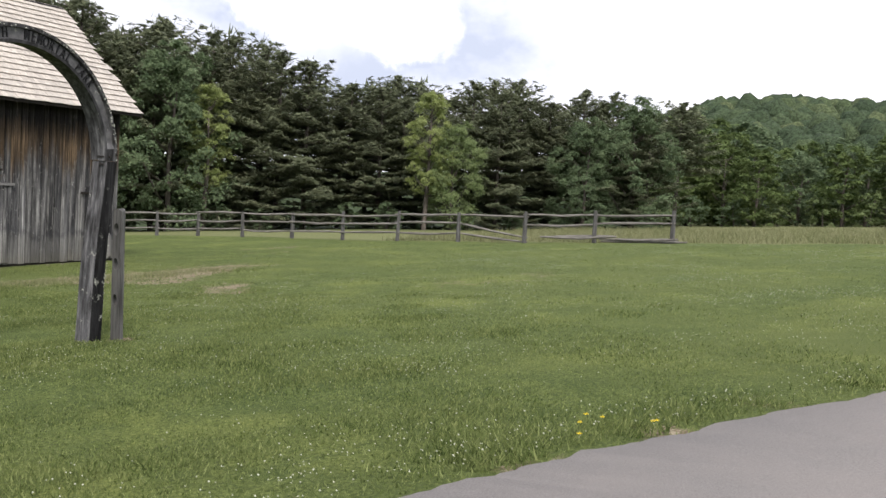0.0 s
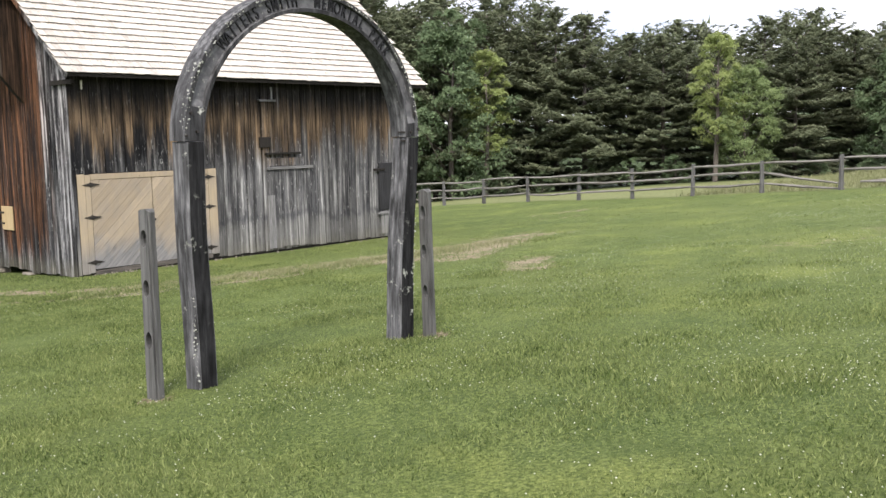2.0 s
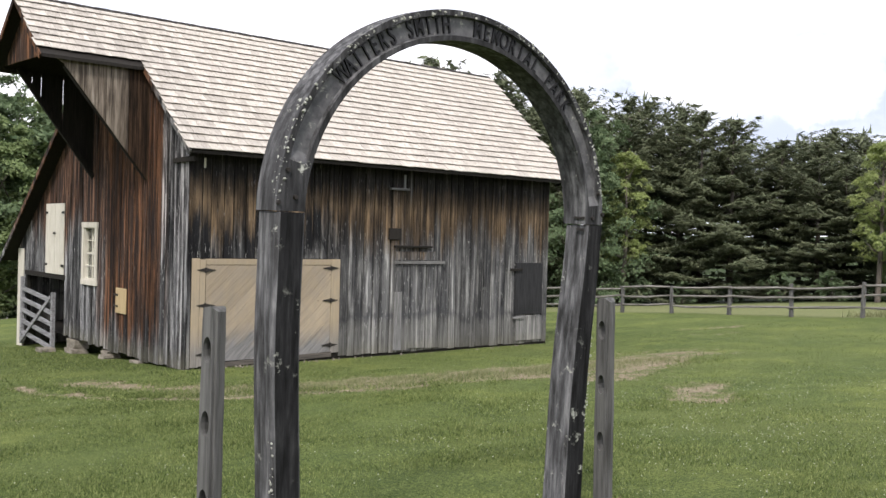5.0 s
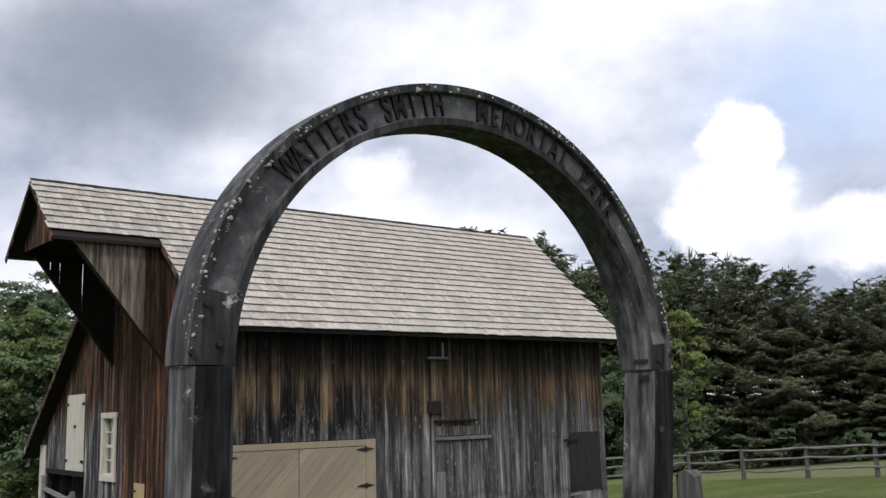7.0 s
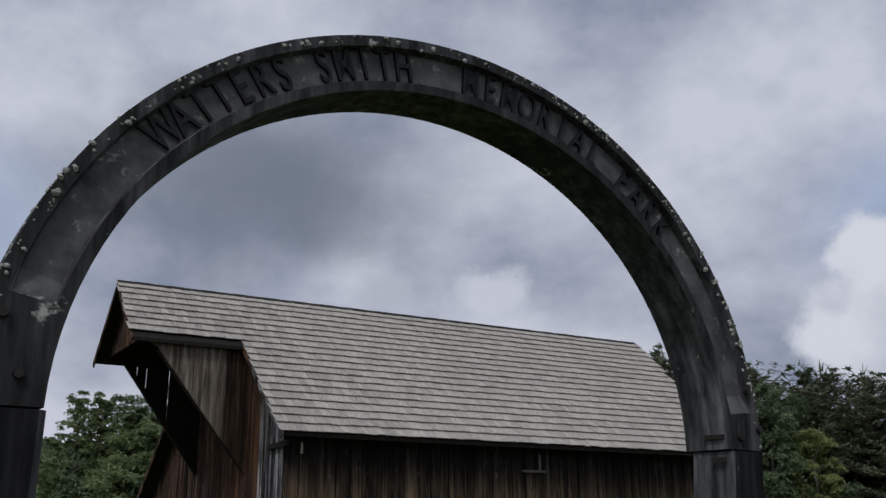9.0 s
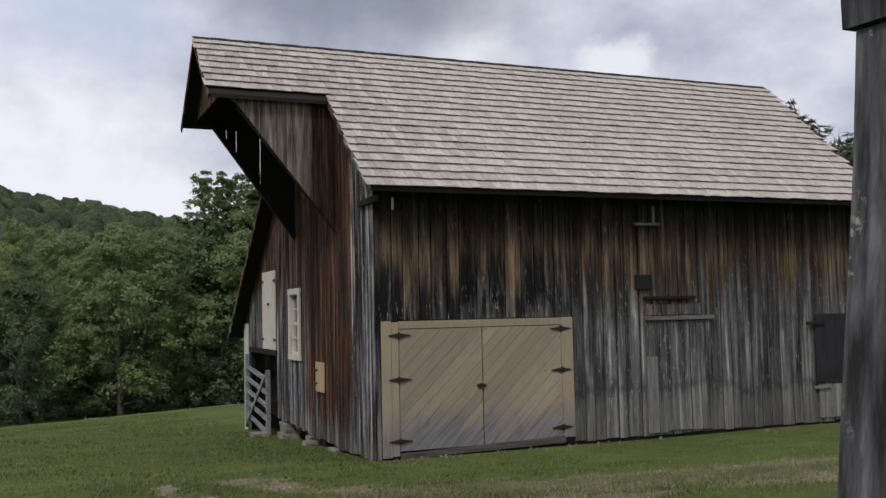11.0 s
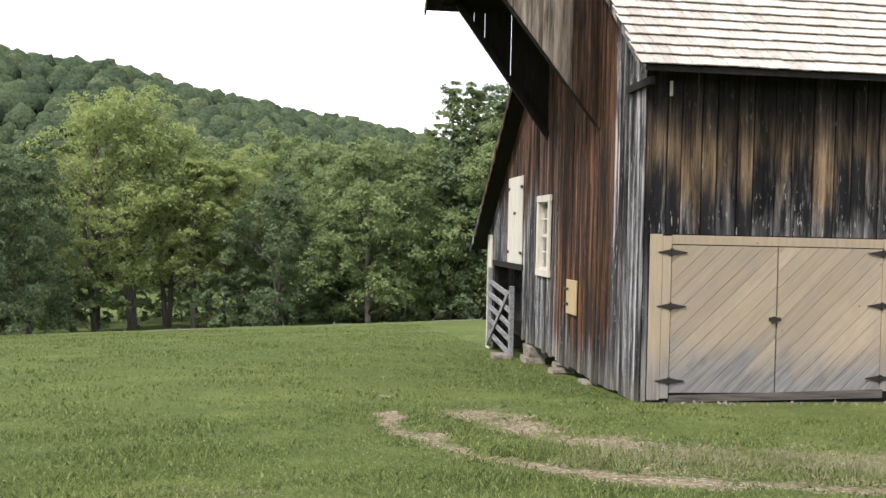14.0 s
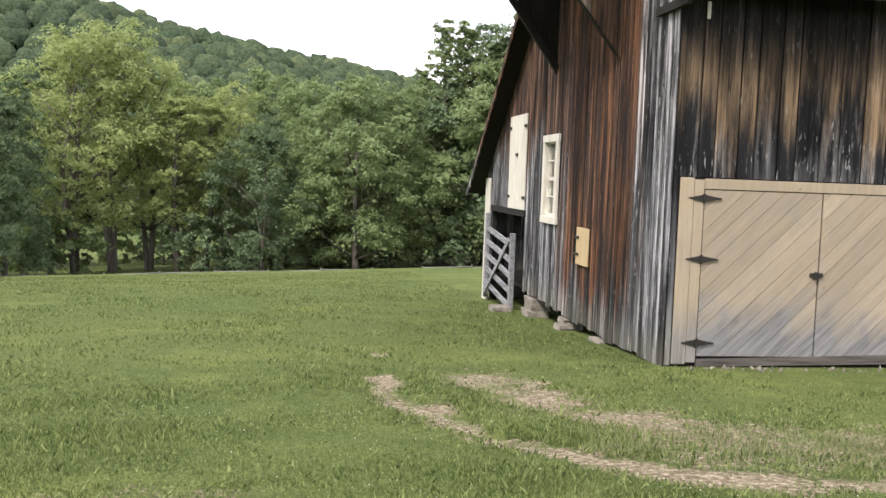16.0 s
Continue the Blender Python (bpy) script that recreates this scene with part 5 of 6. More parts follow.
def broadleaf_meshes(seed, height, radius, low, leaves, size, lobes=34, sprays=8, crook=0.4, forked=False, spire=0.0, puff=1.0):
    """Trunk with limbs; each limb ends in a lobe of flat leafy sprays with gaps between them."""
    r, rn = random.Random(seed), np.random.RandomState(seed)
    woods, ends = [], []
    for k in range(2 if forked else 1):
        side = (k - 0.5) * 0.16 * radius if forked else 0.0
        top = Vector((side * 3 + r.uniform(-crook, crook), r.uniform(-crook, crook), height * (0.88 - 0.1 * k)))
        bend = Vector((side * 1.6 + r.uniform(-crook, crook) * 0.7, r.uniform(-crook, crook) * 0.7, height * 0.42))
        thick = height * (0.017 if forked else 0.021)
        woods.append(tube([(side * 0.4, 0, -0.6), (side * 0.5, 0, 0.3), bend, top], [thick * 1.25, thick, thick * 0.66, 0.03], 8))
    for k in range(lobes):
        f = (k + 0.5) / lobes
        zc = height * (low + (0.97 - low) * f ** 0.85)
        g = (zc / height - low) / (1 - low)
        prof = math.sin(math.pi * min(1, 0.18 + 0.80 * g)) ** 0.7 * (1 - spire * g * 0.55)
        a = k * 2.399 + r.uniform(-0.5, 0.5)
        d = radius * prof * r.uniform(0.30, 0.95)
        c = Vector((math.cos(a) * d, math.sin(a) * d, zc + r.uniform(-0.4, 0.4)))
        ends.append((c, puff * radius * r.uniform(0.20, 0.38) * (0.6 + 0.4 * prof)))
        if k % 2 == 0:
            root = Vector((0, 0, max(height * low * 0.8, zc - d * 0.8)))
            mid = root.lerp(c, 0.5) + Vector((0, 0, -0.2))
            woods.append(tube([root, mid, c], [0.007 * height, 0.0045 * height, 0.015], 5))
    per = max(6, leaves // (lobes * sprays))
    cs, ns = [], []
    for c, rad in ends:
        out = np.array((c.x, c.y, 0.4 * (c.z - height * 0.5)))
        out = out / (np.linalg.norm(out) + 1e-6)
        for _ in range(sprays):
            d = rn.normal(0, 1, 3) + out * 0.7 + np.array([0, 0, 0.35])
            d /= np.linalg.norm(d)
            at_c = np.array(c) + d * rad * rn.uniform(0.55, 1.1) * np.array([1.15, 1.15, 0.85])
            rs = rad * rn.uniform(0.32, 0.6)
            q = rn.normal(0, 0.55, (per, 3)) * np.array([rs, rs, rs * 0.34])
            q[:, 2] -= 0.35 * (q[:, 0] ** 2 + q[:, 1] ** 2) / max(rs, 0.1)
            cs.append(at_c + q)
            ns.append(np.tile(d * 0.55 + np.array([0, 0, 0.75]), (per, 1)))
    return merge(woods), leaf_tris(np.concatenate(cs), np.concatenate(ns), size, rn)


def pine_meshes(seed, height, radius, low=0.04, lush=1.25, size=0.118):
    """White pine: straight trunk, clear tiers of long level boughs with flat brushes of needles, ragged top."""
    r, rn = random.Random(seed), np.random.RandomState(seed)
    woods = [tube([(0, 0, -0.6), (0, 0, height * 0.5), (0, 0, height * 0.98)], [0.016 * height, 0.011 * height, 0.02], 7)]
    cs, ns, al = [], [], []
    tiers = 17
    for k in range(tiers):
        f = k / (tiers - 1)
        swell = min(1.0, 0.72 + 1.6 * f) * (1 - f) ** 0.58
        reach = radius * swell * (0.86 + 0.14 * math.sin(k * 1.9 + seed)) + 0.35 * (1 - f) + 0.25
        z0 = height * (low + (0.965 - low) * f ** 0.93)
        boughs = 7 if f < 0.75 else 5
        for j in range(boughs):
            a = j * 2 * math.pi / boughs + k * 0.9 + r.uniform(-0.3, 0.3)
            L = reach * r.uniform(0.55, 1.18)
            z = z0 + r.uniform(-0.42, 0.42)
            rise = -0.04 + 0.20 * f + 0.8 * f ** 4 + r.uniform(-0.10, 0.12)
            dirv = np.array([math.cos(a), math.sin(a), 0])
            perp = np.array([-dirv[1], dirv[0], 0])
            lift = lambda t: L * (rise * t + 0.10 * t ** 3)
            if j % 2 == 0:
                woods.append(tube([(0, 0, z), tuple(dirv * L * 0.5 + np.array([0, 0, z + lift(0.5)])), tuple(dirv * L + np.array([0, 0, z + lift(1.0)]))], [0.05, 0.035, 0.012], 4))
            for t0 in np.linspace(0.28, 1.0, max(3, int(2 + L * 1.5))):
                for sd in (-1, 1):
                    w = L * 0.34 * (1.12 - t0) + 0.28
                    way = dirv * 0.75 + perp * sd * (0.75 if t0 < 0.98 else 0.2)
                    n = int((7 + 13 * w) * lush)
                    u = rn.uniform(0.0, 1.0, n)
                    p = np.outer(np.full(n, t0 * L), dirv) + np.outer(u * w, way) + np.outer(rn.normal(0, 0.09, n), perp)
                    p[:, 2] = z + lift(t0) + 0.16 * u * w + rn.normal(0, 0.05, n)
                    cs.append(p)
                    ns.append(np.tile([0, 0, 1.0], (n, 1)) + dirv * 0.25)
                    al.append(np.tile(way + np.array([0, 0, 0.25]), (n, 1)))
    tip = rn.normal(0, 1, (60, 3)) * np.array([0.16, 0.16, 0.35]) + np.array([0, 0, height * 0.975])
    cs.append(tip)
    ns.append(rn.normal(0, 1, (60, 3)))
    al.append(np.tile([0, 0, 1.0], (60, 1)))
    return merge(woods), leaf_tris(np.concatenate(cs), np.concatenate(ns), size, rn, 0.35, 2.0, np.concatenate(al), 0.45)


def tree_kind(name, wood, crown, leaf):
    (wv, wf), (cv, cq) = wood, crown
    me_w = bpy.data.meshes.new("trunk")
    me_w.from_pydata([tuple(p) for p in wv], [], wf)
    me_w.materials.append(M_BARK)
    me_w.shade_smooth()
    return name, me_w, mesh_np("crown", cv, cq, leaf)


def plant(kind, x, y, scale, turn, label, group, wide=1.0, sink=0.0):
    name, me_w, me_c = kind
    root = tagged(empty(name), label, "tree", group)
    root.matrix_world = pose(x, y, gh(x, y) - sink, 0, 0, turn) @ Matrix.Diagonal((scale * wide, scale * wide, scale, 1))
    for nm, me in (("trunk", me_w), ("crown", me_c)):
        ob = new(nm, me)
        ob.parent = root
    return root


PINES = [tree_kind("pine_tree", *pine_meshes(s, 13.0, rad), M_PINE) for s, rad in ((21, 5.0), (22, 5.5), (23, 4.6), (26, 5.2))]
PINES_BACK = [tree_kind("pine_tree", *pine_meshes(s, 13.0, rad, 0.45, 0.38, 0.18), M_PINE) for s, rad in ((24, 4.8), (25, 5.2))]
B_MID = tree_kind("broadleaf_tree", *broadleaf_meshes(31, 11.0, 4.4, 0.10, 27000, 0.108, 48, 9), M_LEAF)
B_DEEP = tree_kind("broadleaf_tree", *broadleaf_meshes(32, 11.0, 4.4, 0.05, 26000, 0.112, 44, 9), M_LEAF_DEEP)
B_BRIGHT = tree_kind("broadleaf_tree", *broadleaf_meshes(33, 12.0, 4.2, 0.25, 24000, 0.092, 62, 8, 0.7, True, 0.0, 0.85), M_LEAF_BRIGHT)
B_SLIM = tree_kind("broadleaf_tree", *broadleaf_meshes(38, 12.0, 2.7, 0.28, 18000, 0.094, 42, 8, 0.5), M_LEAF_BRIGHT)
B_FULL = tree_kind("broadleaf_tree", *broadleaf_meshes(34, 10.0, 4.2, 0.07, 27000, 0.106, 44, 9), M_LEAF)
BROAD_FAR = [tree_kind("broadleaf_tree", *broadleaf_meshes(35, 11.0, 4.4, 0.04, 9000, 0.195, 30, 7), M_LEAF_WOOD),
             tree_kind("broadleaf_tree", *broadleaf_meshes(36, 11.0, 4.8, 0.04, 9000, 0.195, 30, 7), M_LEAF_DEEP),
             tree_kind("broadleaf_tree", *broadleaf_meshes(37, 11.0, 4.2, 0.03, 9000, 0.195, 28, 7), M_LEAF_WOOD)]
POPLAR = tree_kind("poplar_tree", *broadleaf_meshes(41, 17.0, 3.2, 0.10, 25000, 0.095, 110, 6, 0.5, False, 0.85, 0.72), M_LEAF)
BUSH = [tree_kind("shrub", *broadleaf_meshes(51, 3.2, 1.9, 0.02, 2200, 0.14, 14, 6), M_LEAF_DEEP),
        tree_kind("shrub", *broadleaf_meshes(52, 3.6, 1.8, 0.02, 2200, 0.14, 14, 6), M_LEAF)]
rt = random.Random(8)


def from_eye(az, d, ex=-10.5, ey=-20.5):
    return ex + d * math.sin(radians(az)), ey + d * math.cos(radians(az))


# pine wood behind the fence
CREST_AZ = [33, 36, 40, 45, 48, 50, 53, 55, 58, 60, 62.5, 65.5, 67, 70, 72, 75, 77]
CREST_Z = [13.9, 14.2, 14.7, 13.8, 12.9, 13.1, 12.0, 11.1, 10.6, 10.5, 10.1, 10.5, 10.5, 10.1, 10.3, 10.0, 9.6]
az = 32.5
while az < 77:
    for row, d in enumerate((70, 77)):
        a = az + rt.uniform(-0.6, 0.6) + row * 1.1
        x, y = from_eye(a, d + rt.uniform(-2.5, 2.5))
        tall = (float(np.interp(a, CREST_AZ, CREST_Z)) - gh(x, y)) / 13.0 * (d / 72)
        plant(PINES[rt.randrange(4)] if row == 0 else PINES_BACK[rt.randrange(2)], x, y, tall * rt.uniform(0.86, 1.05), rt.uniform(0, 360), "tall dark green pine at the edge of the wood", "pines behind the fence", rt.uniform(0.9, 1.2))
    az += 1.85
for a, d, kind, s in ((34.5, 62, B_FULL, 1.45), (48.3, 65.5, B_DEEP, 1.10), (50.3, 66, B_SLIM, 0.85), (63.6, 64.0, B_SLIM, 0.80), (65.2, 65.0, B_MID, 0.66), (73.2, 68, B_DEEP, 0.70), (76.0, 70, B_DEEP, 0.85)):
    x, y = from_eye(a, d)
    plant(kind, x, y, s, rt.uniform(0, 360), "bright green broadleaf tree among dark pines", "broadleaf trees by the pines", 0.85)
az = 30.0
while az < 78:
    x, y = from_eye(az + rt.uniform(-0.4, 0.4), 66.5 + rt.uniform(-0.8, 0.8))
    plant(BUSH[0], x, y, rt.uniform(0.3, 0.55), rt.uniform(0, 360), "low dark shrub at the foot of the pines", "shrubs under the pines")
    az += 2.6
# broadleaf wood to the east
az = 76.0
while az < 98:
    for row, d in enumerate((91, 98, 106)):
        x, y = from_eye(az + rt.uniform(-0.8, 0.8) + row * 1.0, d + rt.uniform(-3, 3))
        tall = (float(np.interp(az, [76, 78, 81, 84.5, 88, 98], [8.8, 8.4, 8.1, 7.5, 8.0, 8.6])) + 1.2 * row - gh(x, y)) / 10.6
        plant(BROAD_FAR[rt.choice((0, 1, 2))], x, y, tall * rt.uniform(0.86, 1.03), rt.uniform(0, 360), "leafy green tree at the meadow's far edge", "trees beyond the meadow", 1.1)
    x, y = from_eye(az + 1.0, 88)
    plant(BUSH[rt.randrange(2)], x, y, rt.uniform(0.6, 1.0), rt.uniform(0, 360), "low leafy shrub at the wood's edge", "shrubs at the wood's edge")
    az += 2.4
# broadleaf wood to the north, beyond the lawn's crest; each tree by bearing, distance, height of its top and width
W0 = (-4.4, -10.8)
TOP = {id(B_MID): 10.9, id(B_DEEP): 10.9, id(B_BRIGHT): 11.9, id(B_SLIM): 11.9, id(B_FULL): 9.9, id(POPLAR): 16.8, id(BROAD_FAR[0]): 10.9, id(BROAD_FAR[1]): 10.9}
for az, d, kind, top, w in ((-18.4, 52, B_DEEP, 5.6, 0.75), (-16.2, 55, B_DEEP, 5.8, 0.75), (-12.6, 60, B_BRIGHT, 9.8, 0.9), (-10.6, 62, B_BRIGHT, 10.3, 0.85), (-8.6, 63, B_BRIGHT, 8.6, 0.8),
                           (-7.0, 60, B_SLIM, 6.6, 1.0), (-5.4, 62, B_SLIM, 6.4, 1.0), (-4.2, 66, B_BRIGHT, 7.4, 0.8), (-2.2, 58, B_DEEP, 4.8, 0.85), (-1.6, 70, B_MID, 9.0, 0.8),
                           (0.6, 66, B_MID, 8.2, 0.8), (3.4, 58, B_FULL, 7.4, 0.95), (1.6, 62, B_MID, 6.4, 0.8), (5.6, 60, B_MID, 7.4, 0.75), (6.0, 68, B_DEEP, 8.0, 0.8),
                           (7.2, 64, POPLAR, 9.6, 0.9), (8.4, 61, POPLAR, 12.1, 0.95), (9.7, 62, POPLAR, 12.2, 1.0), (11.2, 61, POPLAR, 11.2, 1.0), (12.4, 60, B_MID, 9.5, 1.0), (14.5, 61, BROAD_FAR[1], 9.5, 1.0), (17.5, 62, BROAD_FAR[0], 9.5, 1.0),
                           (21, 64, BROAD_FAR[0], 10.0, 1.0), (25, 66, BROAD_FAR[1], 10.5, 1.0), (29, 67, BROAD_FAR[0], 10.5, 1.0),
                           (-22, 56, BROAD_FAR[0], 8.5, 1.0), (-26, 60, BROAD_FAR[1], 9.0, 1.0), (-31, 60, BROAD_FAR[0], 9.0, 1.0), (-14.6, 72, BROAD_FAR[0], 8.0, 1.0), (-6.2, 76, B_MID, 8.6, 1.0), (3.0, 76, BROAD_FAR[1], 8.0, 1.0)):
    x, y = from_eye(az, d, *W0)
    name = "tall slender tree rising above the wood" if kind is POPLAR else "leafy green tree beyond the crest of the lawn"
    tint = {id(B_BRIGHT): "airy yellow-green tree with visible limbs beyond the lawn", id(B_SLIM): "slim yellow-green tree beyond the lawn", id(B_DEEP): "dense dark green tree beyond the lawn"}
    plant(kind, x, y, (top - gh(x, y)) / TOP[id(kind)], rt.uniform(0, 360), tint.get(id(kind), name), "trees beyond the lawn", w)
for x, y, kind, sc in ((9.2, 50.5, B_DEEP, 1.42), (12.8, 53, B_FULL, 1.5), (16.0, 56, B_DEEP, 1.4)):
    plant(kind, x, y, sc, rt.uniform(0, 360), "tall leafy tree in the wood behind the barn", "trees behind the barn", 0.95)
az = -28.0
while az < 22:
    x, y = from_eye(az + rt.uniform(-0.6, 0.6), rt.uniform(57, 78), *W0)
    plant(BUSH[rt.randrange(2)], x, y, rt.uniform(0.6, 1.2), rt.uniform(0, 360), "low leafy shrub under the trees", "shrubs under the trees")
    az += 1.7


# wooded hills: many lumpy crowns on the slopes, each a rounded mass with loose sprays on it
def forest(seed, az0, az1, n, ex, ey, size, per=34):
    rn = np.random.RandomState(seed)
    az = np.radians(rn.uniform(az0, az1, n))
    d = np.sqrt(rn.uniform(120 ** 2, 345 ** 2, n))
    x, y = ex + d * np.sin(az), ey + d * np.cos(az)
    z = gz(x, y)
    r = rn.uniform(1.6, 4.0, n)
    ball = bmesh.new()
    bmesh.ops.create_icosphere(ball, subdivisions=2, radius=1.0)
    unit = np.array([v.co[:] for v in ball.verts])
    tris = np.array([[v.index for v in f.verts] for f in ball.faces if f.calc_center_median().z > -0.25])
    ball.free()
    base = np.stack([x, y, z + r * 0.75], -1)[:, None, :]
    lump = 1 + rn.uniform(-0.22, 0.16, (n, len(unit), 1))
    dome = base + unit[None] * r[:, None, None] * lump * np.array([0.94, 0.94, 1.1])
    q = (np.arange(n)[:, None, None] * len(unit) + tris[None]).reshape(-1, 3)
    me = mesh_np("forest", dome.reshape(-1, 3), q, M_FAR_MASS)
    me.shade_smooth()
    mass = tagged(new("forest", me), "dense green woodland covering the far hillside", "woods", kind="stuff")
    dirs = rn.normal(0, 1, (n, per, 3))
    dirs /= np.linalg.norm(dirs, axis=2)[..., None]
    dirs[..., 2] = np.abs(dirs[..., 2]) * 1.2 - 0.25
    c = base + dirs * r[:, None, None] * rn.uniform(0.90, 1.06, (n, per, 1))
    v, q = leaf_tris(c.reshape(-1, 3), (dirs + np.array([0, 0, 0.2])).reshape(-1, 3), size, rn, 0.22)
    spray = new("foliage", mesh_np("foliage", v, q, M_FAR))
    spray.parent = mass
    return mass


forest(61, -24, 15, 3000, *W0, 0.36)
forest(62, 72, 97, 1700, -10.5, -20.5, 0.36)


# pale-roofed house among the trees of the far hill
def hill_house(x, y, z):
    home = tagged(empty("house", pose(x, y, z, 0, 0, -12)), "small pale house with white roof among hillside trees", "house")
    bm = bmesh.new()
    block(bm, -3.0, 3.0, -4.5, 4.5, -9.0, 2.6)
    part("wall", bm, M_CREAM, home)
    bm = bmesh.new()
    v = [bm.verts.new(p) for p in ((-3.4, -4.9, 2.5), (3.4, -4.9, 2.5), (0, -4.9, 4.3), (-3.4, 4.9, 2.5), (3.4, 4.9, 2.5), (0, 4.9, 4.3))]
    for f in ((0, 1, 2), (5, 4, 3), (0, 3, 4, 1), (1, 4, 5, 2), (2, 5, 3, 0)):
        bm.faces.new([v[i] for i in f])
    bmesh.ops.recalc_face_normals(bm, faces=bm.faces[:])
    part("roof", bm, M_ROOF_WHITE, home, "white sheet metal roof")
    for yy in (-2.6, 0.0, 2.6):
        bm = bmesh.new()
        block(bm, -3.06, -3.0, yy - 0.5, yy + 0.5, 0.6, 1.9)
        part("window", bm, M_DARK, home)


M_ROOF_WHITE = wood_mat("white_sheet_roof", (0.78, 0.79, 0.80), (0.66, 0.67, 0.68), "Y", rough=0.5, contrast=0.1)
hill_house(212.4, 30.2, 17.0)


# ---- grass, clover ----
def on_lawn(x, y):
    ok = y > edge_y(x) + 0.12
    ok &= ~((x > -0.1) & (y > -0.05))
    return ok


def blades(seed, x0, x1, y0, y1, n, h, w, thin, mat=None, label="short mown green lawn grass with clover"):
    rn = np.random.RandomState(seed)
    x, y = rn.uniform(x0, x1, n), rn.uniform(y0, y1, n)
    keep = on_lawn(x, y) & (bare(x, y) < rn.uniform(0.12, 0.75, n))
    if thin:
        keep &= rn.uniform(0, 1, n) < thin(x, y)
    x, y = x[keep], y[keep]
    n = len(x)
    z = gz(x, y) - 0.012
    a = rn.uniform(0, 2 * np.pi, n)
    patch = 0.75 + 0.35 * np.sin(x * 1.7 + 2 * np.sin(y * 1.1)) * np.sin(y * 1.9)
    hh = h * rn.uniform(0.55, 1.35, n) * patch
    ww = w * rn.uniform(0.7, 1.3, n)
    lean = rn.normal(0, 0.5, (n, 2)) * hh[:, None]
    p = np.stack([x, y, z], -1)
    s = np.stack([np.cos(a) * ww, np.sin(a) * ww, np.zeros(n)], -1)
    tip = p + np.stack([lean[:, 0], lean[:, 1], hh], -1)
    v = np.stack([p - s, p + s, tip], 1).reshape(-1, 3)
    ob = new("grass", mesh_np("grass", v, np.arange(3 * n).reshape(-1, 3), mat or M_BLADE))
    return tagged(ob, label, "grass", kind="stuff")


near_path = lambda x, y: np.clip(1.25 - seg_dist(x, y, [(-9, -18.6), (-6.0, -14.5), (-4.4, -11), (-4.0, -7.0)]) / 6.5, 0.05, 1)
blades(71, -15, 8, -22, -1.0, 1300000, 0.040, 0.0062, near_path)
blades(72, -26, 24, -26, 12, 130000, 0.045, 0.009, None)
blades(79, -20, 0.5, -6, 26, 110000, 0.055, 0.014, None)
clump = lambda x, y: np.clip(1.9 * np.sin(x * 2.3 + 1.9 * np.sin(y * 1.3)) * np.sin(y * 2.9 + 1.2 * np.sin(x * 1.7)) - 0.5, 0, 1)
beside = lambda x, y: np.clip(1.3 - np.abs(seg_dist(x, y, RUTS[1][0]) - 0.55) / 0.5, 0, 1) * np.clip(0.3 + clump(x, y), 0, 1)
blades(74, -11, 3, -18.5, -2.0, 220000, 0.062, 0.0062, clump)
blades(75, -5, 9, -8, 1, 70000, 0.085, 0.005, beside)
blades(78, -11, 3, -24, -18.4, 50000, 0.07, 0.007, lambda x, y: np.clip(1 - np.abs(y - edge_y(x) - 0.24) / 0.16, 0, 1) * np.clip(0.35 + clump(x * 1.3, y * 1.3), 0, 1))
blades(73, -11, 3, -24, -18.6, 60000, 0.085, 0.006, lambda x, y: np.clip(1 - np.abs(y - edge_y(x) - 0.55) / 0.5, 0, 1))

M_HAY = leaf_mat("hay_blade", (0.125, 0.150, 0.062), (0.20, 0.215, 0.105), (0.29, 0.285, 0.165), 0.4, 0.3, 0.6)
between = lambda x, y: np.clip(1.2 - seg_dist(x, y, [(-1.6, -4.2), (1.0, -5.2), (5, -5.7), (7.5, -5.8)]) / 0.75, 0, 1) * np.clip(0.25 + 2.2 * clump(x * 1.6, y * 1.6), 0, 1)


def tufts(seed, n):
    """Trampled yellowing grass that stands between the wheel tracks."""
    rn = np.random.RandomState(seed)
    x, y = rn.uniform(-3, 8.5, n), rn.uniform(-7.2, -3.4, n)
    keep = rn.uniform(0, 1, n) < between(x, y)
    x, y = x[keep], y[keep]
    n = len(x)
    a, hh = rn.uniform(0, 2 * np.pi, n), 0.075 * rn.uniform(0.5, 1.3, n)
    p = np.stack([x, y, gz(x, y) - 0.04], -1)
    w = np.stack([np.cos(a), np.sin(a), 0 * a], -1) * 0.0055
    tip = p + np.stack([rn.normal(0, 0.6, n) * hh, rn.normal(0, 0.6, n) * hh, hh + 0.03], -1)
    v = np.stack([p - w, p + w, tip], 1).reshape(-1, 3)
    return tagged(new("grass", mesh_np("grass", v, np.arange(3 * n).reshape(-1, 3), M_HAY)), "yellowing trampled grass between two wheel ruts", "grass", kind="stuff")


tufts(77, 70000)
blades(76, 26.7, 52, -24, 22, 60000, 0.38, 0.02, None, M_HAY, "tall pale uncut meadow grass beyond the fence")


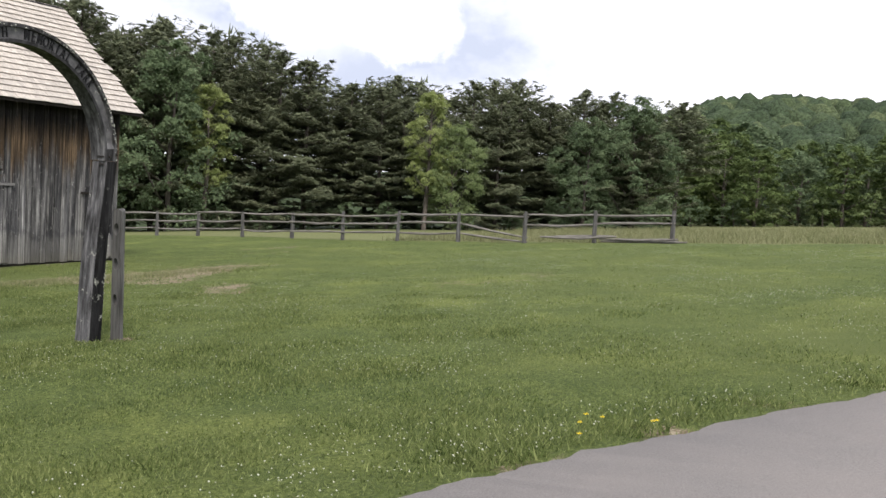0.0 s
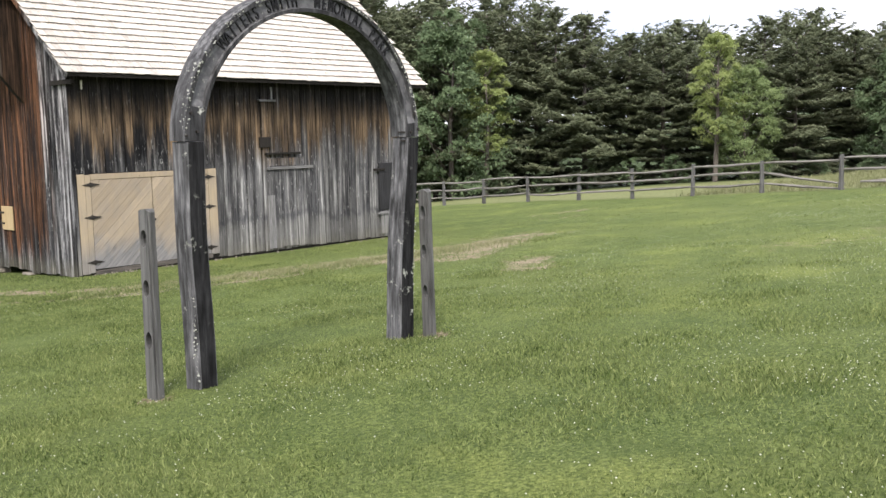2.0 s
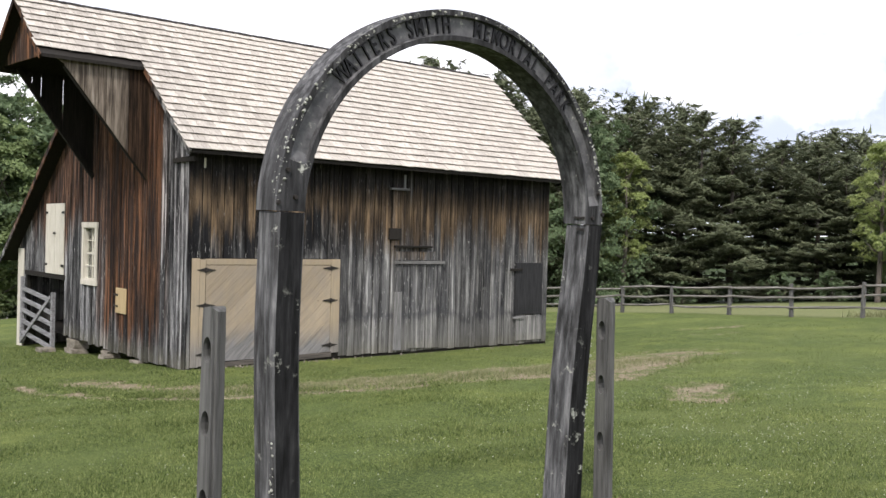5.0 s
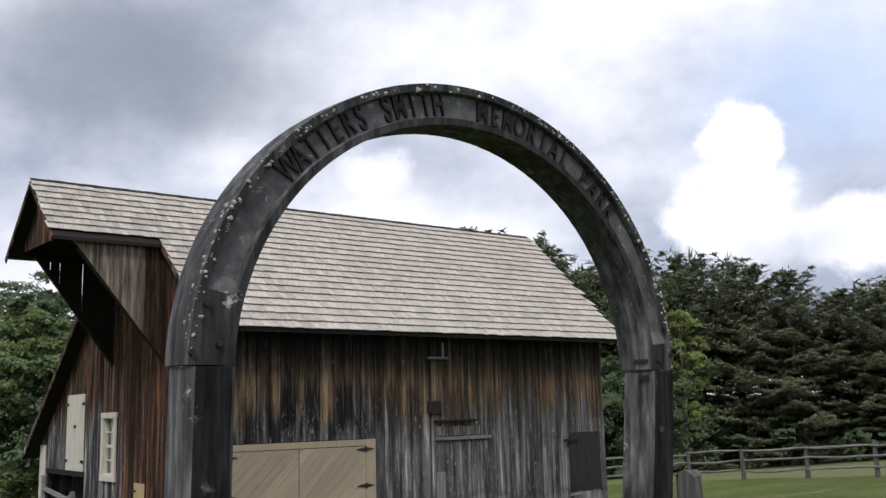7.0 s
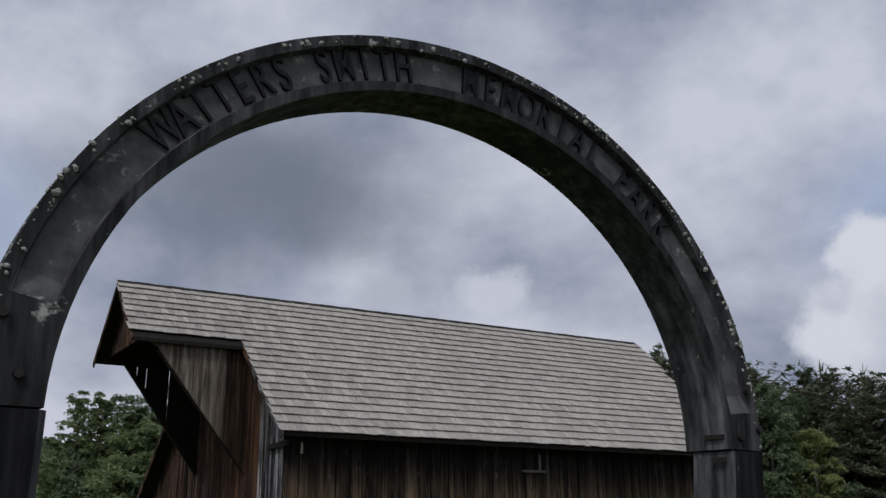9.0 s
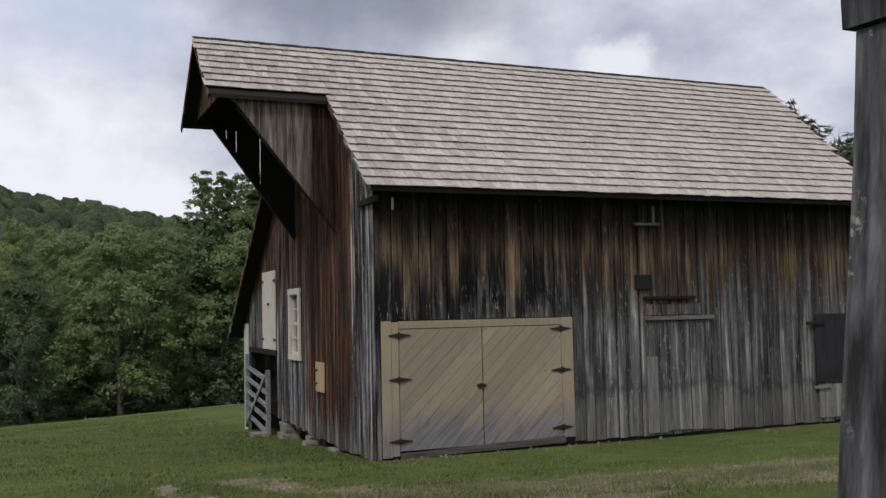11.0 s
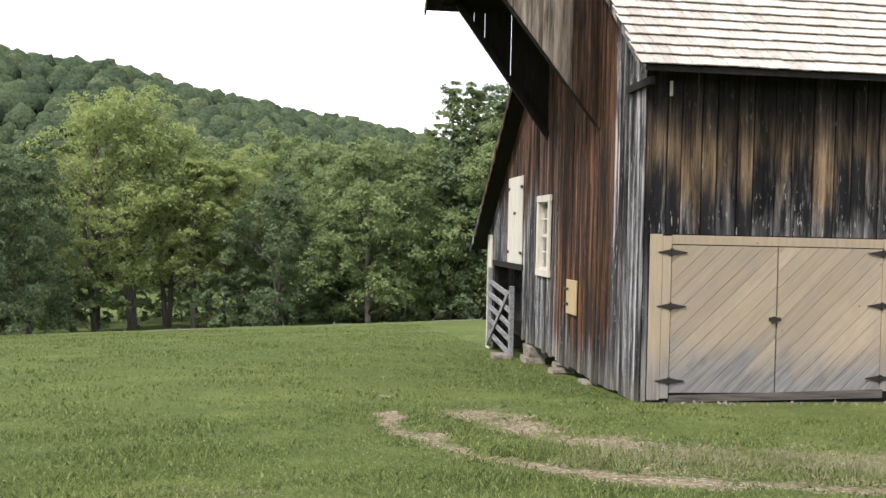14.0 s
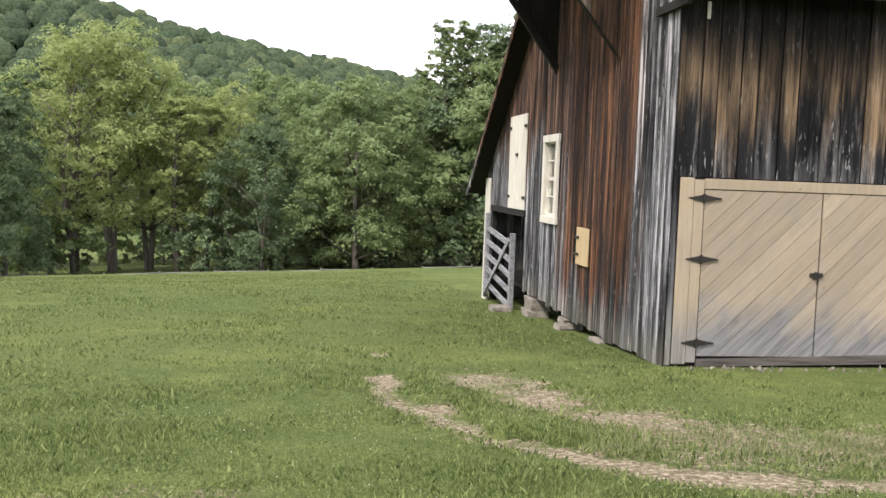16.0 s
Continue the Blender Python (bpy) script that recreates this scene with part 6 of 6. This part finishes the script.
def clover(seed, n, x0, x1, y0, y1, mat, size, name, label, where=None):
    rn = np.random.RandomState(seed)
    x, y = rn.uniform(x0, x1, n), rn.uniform(y0, y1, n)
    dens = 0.45 + 0.3 * np.sin(x * 0.8 + 1.5 * np.sin(y * 0.6)) * np.sin(y * 1.1 + x * 0.3) + 0.25 * np.sin(x * 3.1 + 2.0 * np.sin(y * 2.3)) * np.sin(y * 3.7 + 1.3 * np.sin(x * 1.9))
    if where:
        dens = np.clip(dens, 0, 1) ** 0.5 * where(x, y)
    keep = on_lawn(x, y) & (bare(x, y) < 0.2) & (rn.uniform(0, 1, n) < np.clip(dens, 0, 1) ** (2.4 if where is None else 1.0))
    x, y = x[keep], y[keep]
    n = len(x)
    z = gz(x, y) + rn.uniform(0.03, 0.06, n)
    r = size * rn.uniform(0.7, 1.2, n)
    o = np.array([(1, 0, 0), (0, 1, 0), (-1, 0, 0), (0, -1, 0), (0, 0, 0.9), (0, 0, -0.6)])
    v = np.stack([x, y, z], -1)[:, None, :] + o[None] * r[:, None, None]
    f = np.array([(0, 1, 4), (1, 2, 4), (2, 3, 4), (3, 0, 4), (1, 0, 5), (2, 1, 5), (3, 2, 5), (0, 3, 5)])
    q = (np.arange(n)[:, None, None] * 6 + f[None]).reshape(-1, 3)
    return tagged(new(name, mesh_np(name, v.reshape(-1, 3), q, mat)), label, "flowers", kind="stuff")


M_CLOVER = Mat("clover_white", 0.8, 0.2)
M_CLOVER.color(M_CLOVER.ramp(M_CLOVER.island(), (0, (0.28, 0.31, 0.21)), (1, (0.56, 0.57, 0.48))))
clover(82, 7000, -16, 20, -9.5, -3, M_CLOVER.m, 0.0055, "clover_flowers", "sparse white clover flowers on the lawn near the barn")
clover(83, 9000, -12, 4, -24, -17, M_CLOVER.m, 0.0068, "clover_flowers", "white clover flowers thick along the drive's verge", lambda x, y: np.clip(1 - np.abs(y - edge_y(x) - 0.7) / 0.6, 0, 1))
clover(81, 64000, -16, 24, -22, -9.5, M_CLOVER.m, 0.0058, "clover_flowers", "small white clover flowers scattered over the lawn")
M_DANDELION = Mat("dandelion_yellow", 0.8, 0.2)
M_DANDELION.color((0.65, 0.50, 0.03))


def dandelion(x, y, h):
    root = tagged(empty("dandelion", pose(x, y, gh(x, y))), "yellow dandelion flower in the verge", "flower", "dandelions in the verge")
    vs, fs = tube([(0, 0, -0.02), (0.004, 0, h * 0.5), (0.01, 0.004, h)], [0.003, 0.0025, 0.002], 5)
    link_mesh("stem", vs, fs, M_BLADE, root)
    bm = bmesh.new()
    for k in range(14):
        a = k * 2.4
        r = 0.018 if k % 2 else 0.011
        z = h + (0.004 if k % 2 else 0.010)
        p = [bm.verts.new((0.01 + c[0], 0.004 + c[1], c[2])) for c in ((0, 0, h), (math.cos(a - 0.3) * r, math.sin(a - 0.3) * r, z), (math.cos(a + 0.3) * r, math.sin(a + 0.3) * r, z))]
        bm.faces.new(p)
    part("flower_head", bm, M_DANDELION.m, root)


for x, off, h in ((-5.62, 0.42, 0.10), (-5.52, 0.46, 0.13), (-5.47, 0.40, 0.11), (-5.25, 0.30, 0.06), (-5.18, 0.33, 0.05), (-5.70, 0.35, 0.05)):
    dandelion(x, float(edge_y(x)) + off, h)


# ---- rubble along the barn's foot ----
def rubble(seed, n):
    rn = random.Random(seed)
    bm = bmesh.new()
    for _ in range(n):
        x = rn.uniform(0.1, 3.6) if rn.random() < 0.75 else rn.uniform(3.6, 9.5)
        y = -0.16 - abs(rn.gauss(0, 0.13))
        r = 0.006 + 0.03 * rn.random() ** 3.5
        m = Matrix.Translation((x, y, gh(x, y) + r * 0.15)) @ Euler((rn.uniform(0, 3), rn.uniform(0, 3), rn.uniform(0, 3))).to_matrix().to_4x4() @ Matrix.Diagonal((r * 1.7, r * 1.1, r * 0.45, 1))
        bmesh.ops.create_icosphere(bm, subdivisions=1, radius=1.0, matrix=m)
    for v in bm.verts:
        v.co += Vector((rn.uniform(-1, 1), rn.uniform(-1, 1), rn.uniform(-1, 1))) * 0.012
    me = bpy.data.meshes.new("rubble")
    bm.to_mesh(me)
    bm.free()
    me.materials.append(M_STONE)
    return tagged(new("rubble", me), "pale broken stones along the barn's foot", "stones", kind="stuff")


rubble(91, 130)
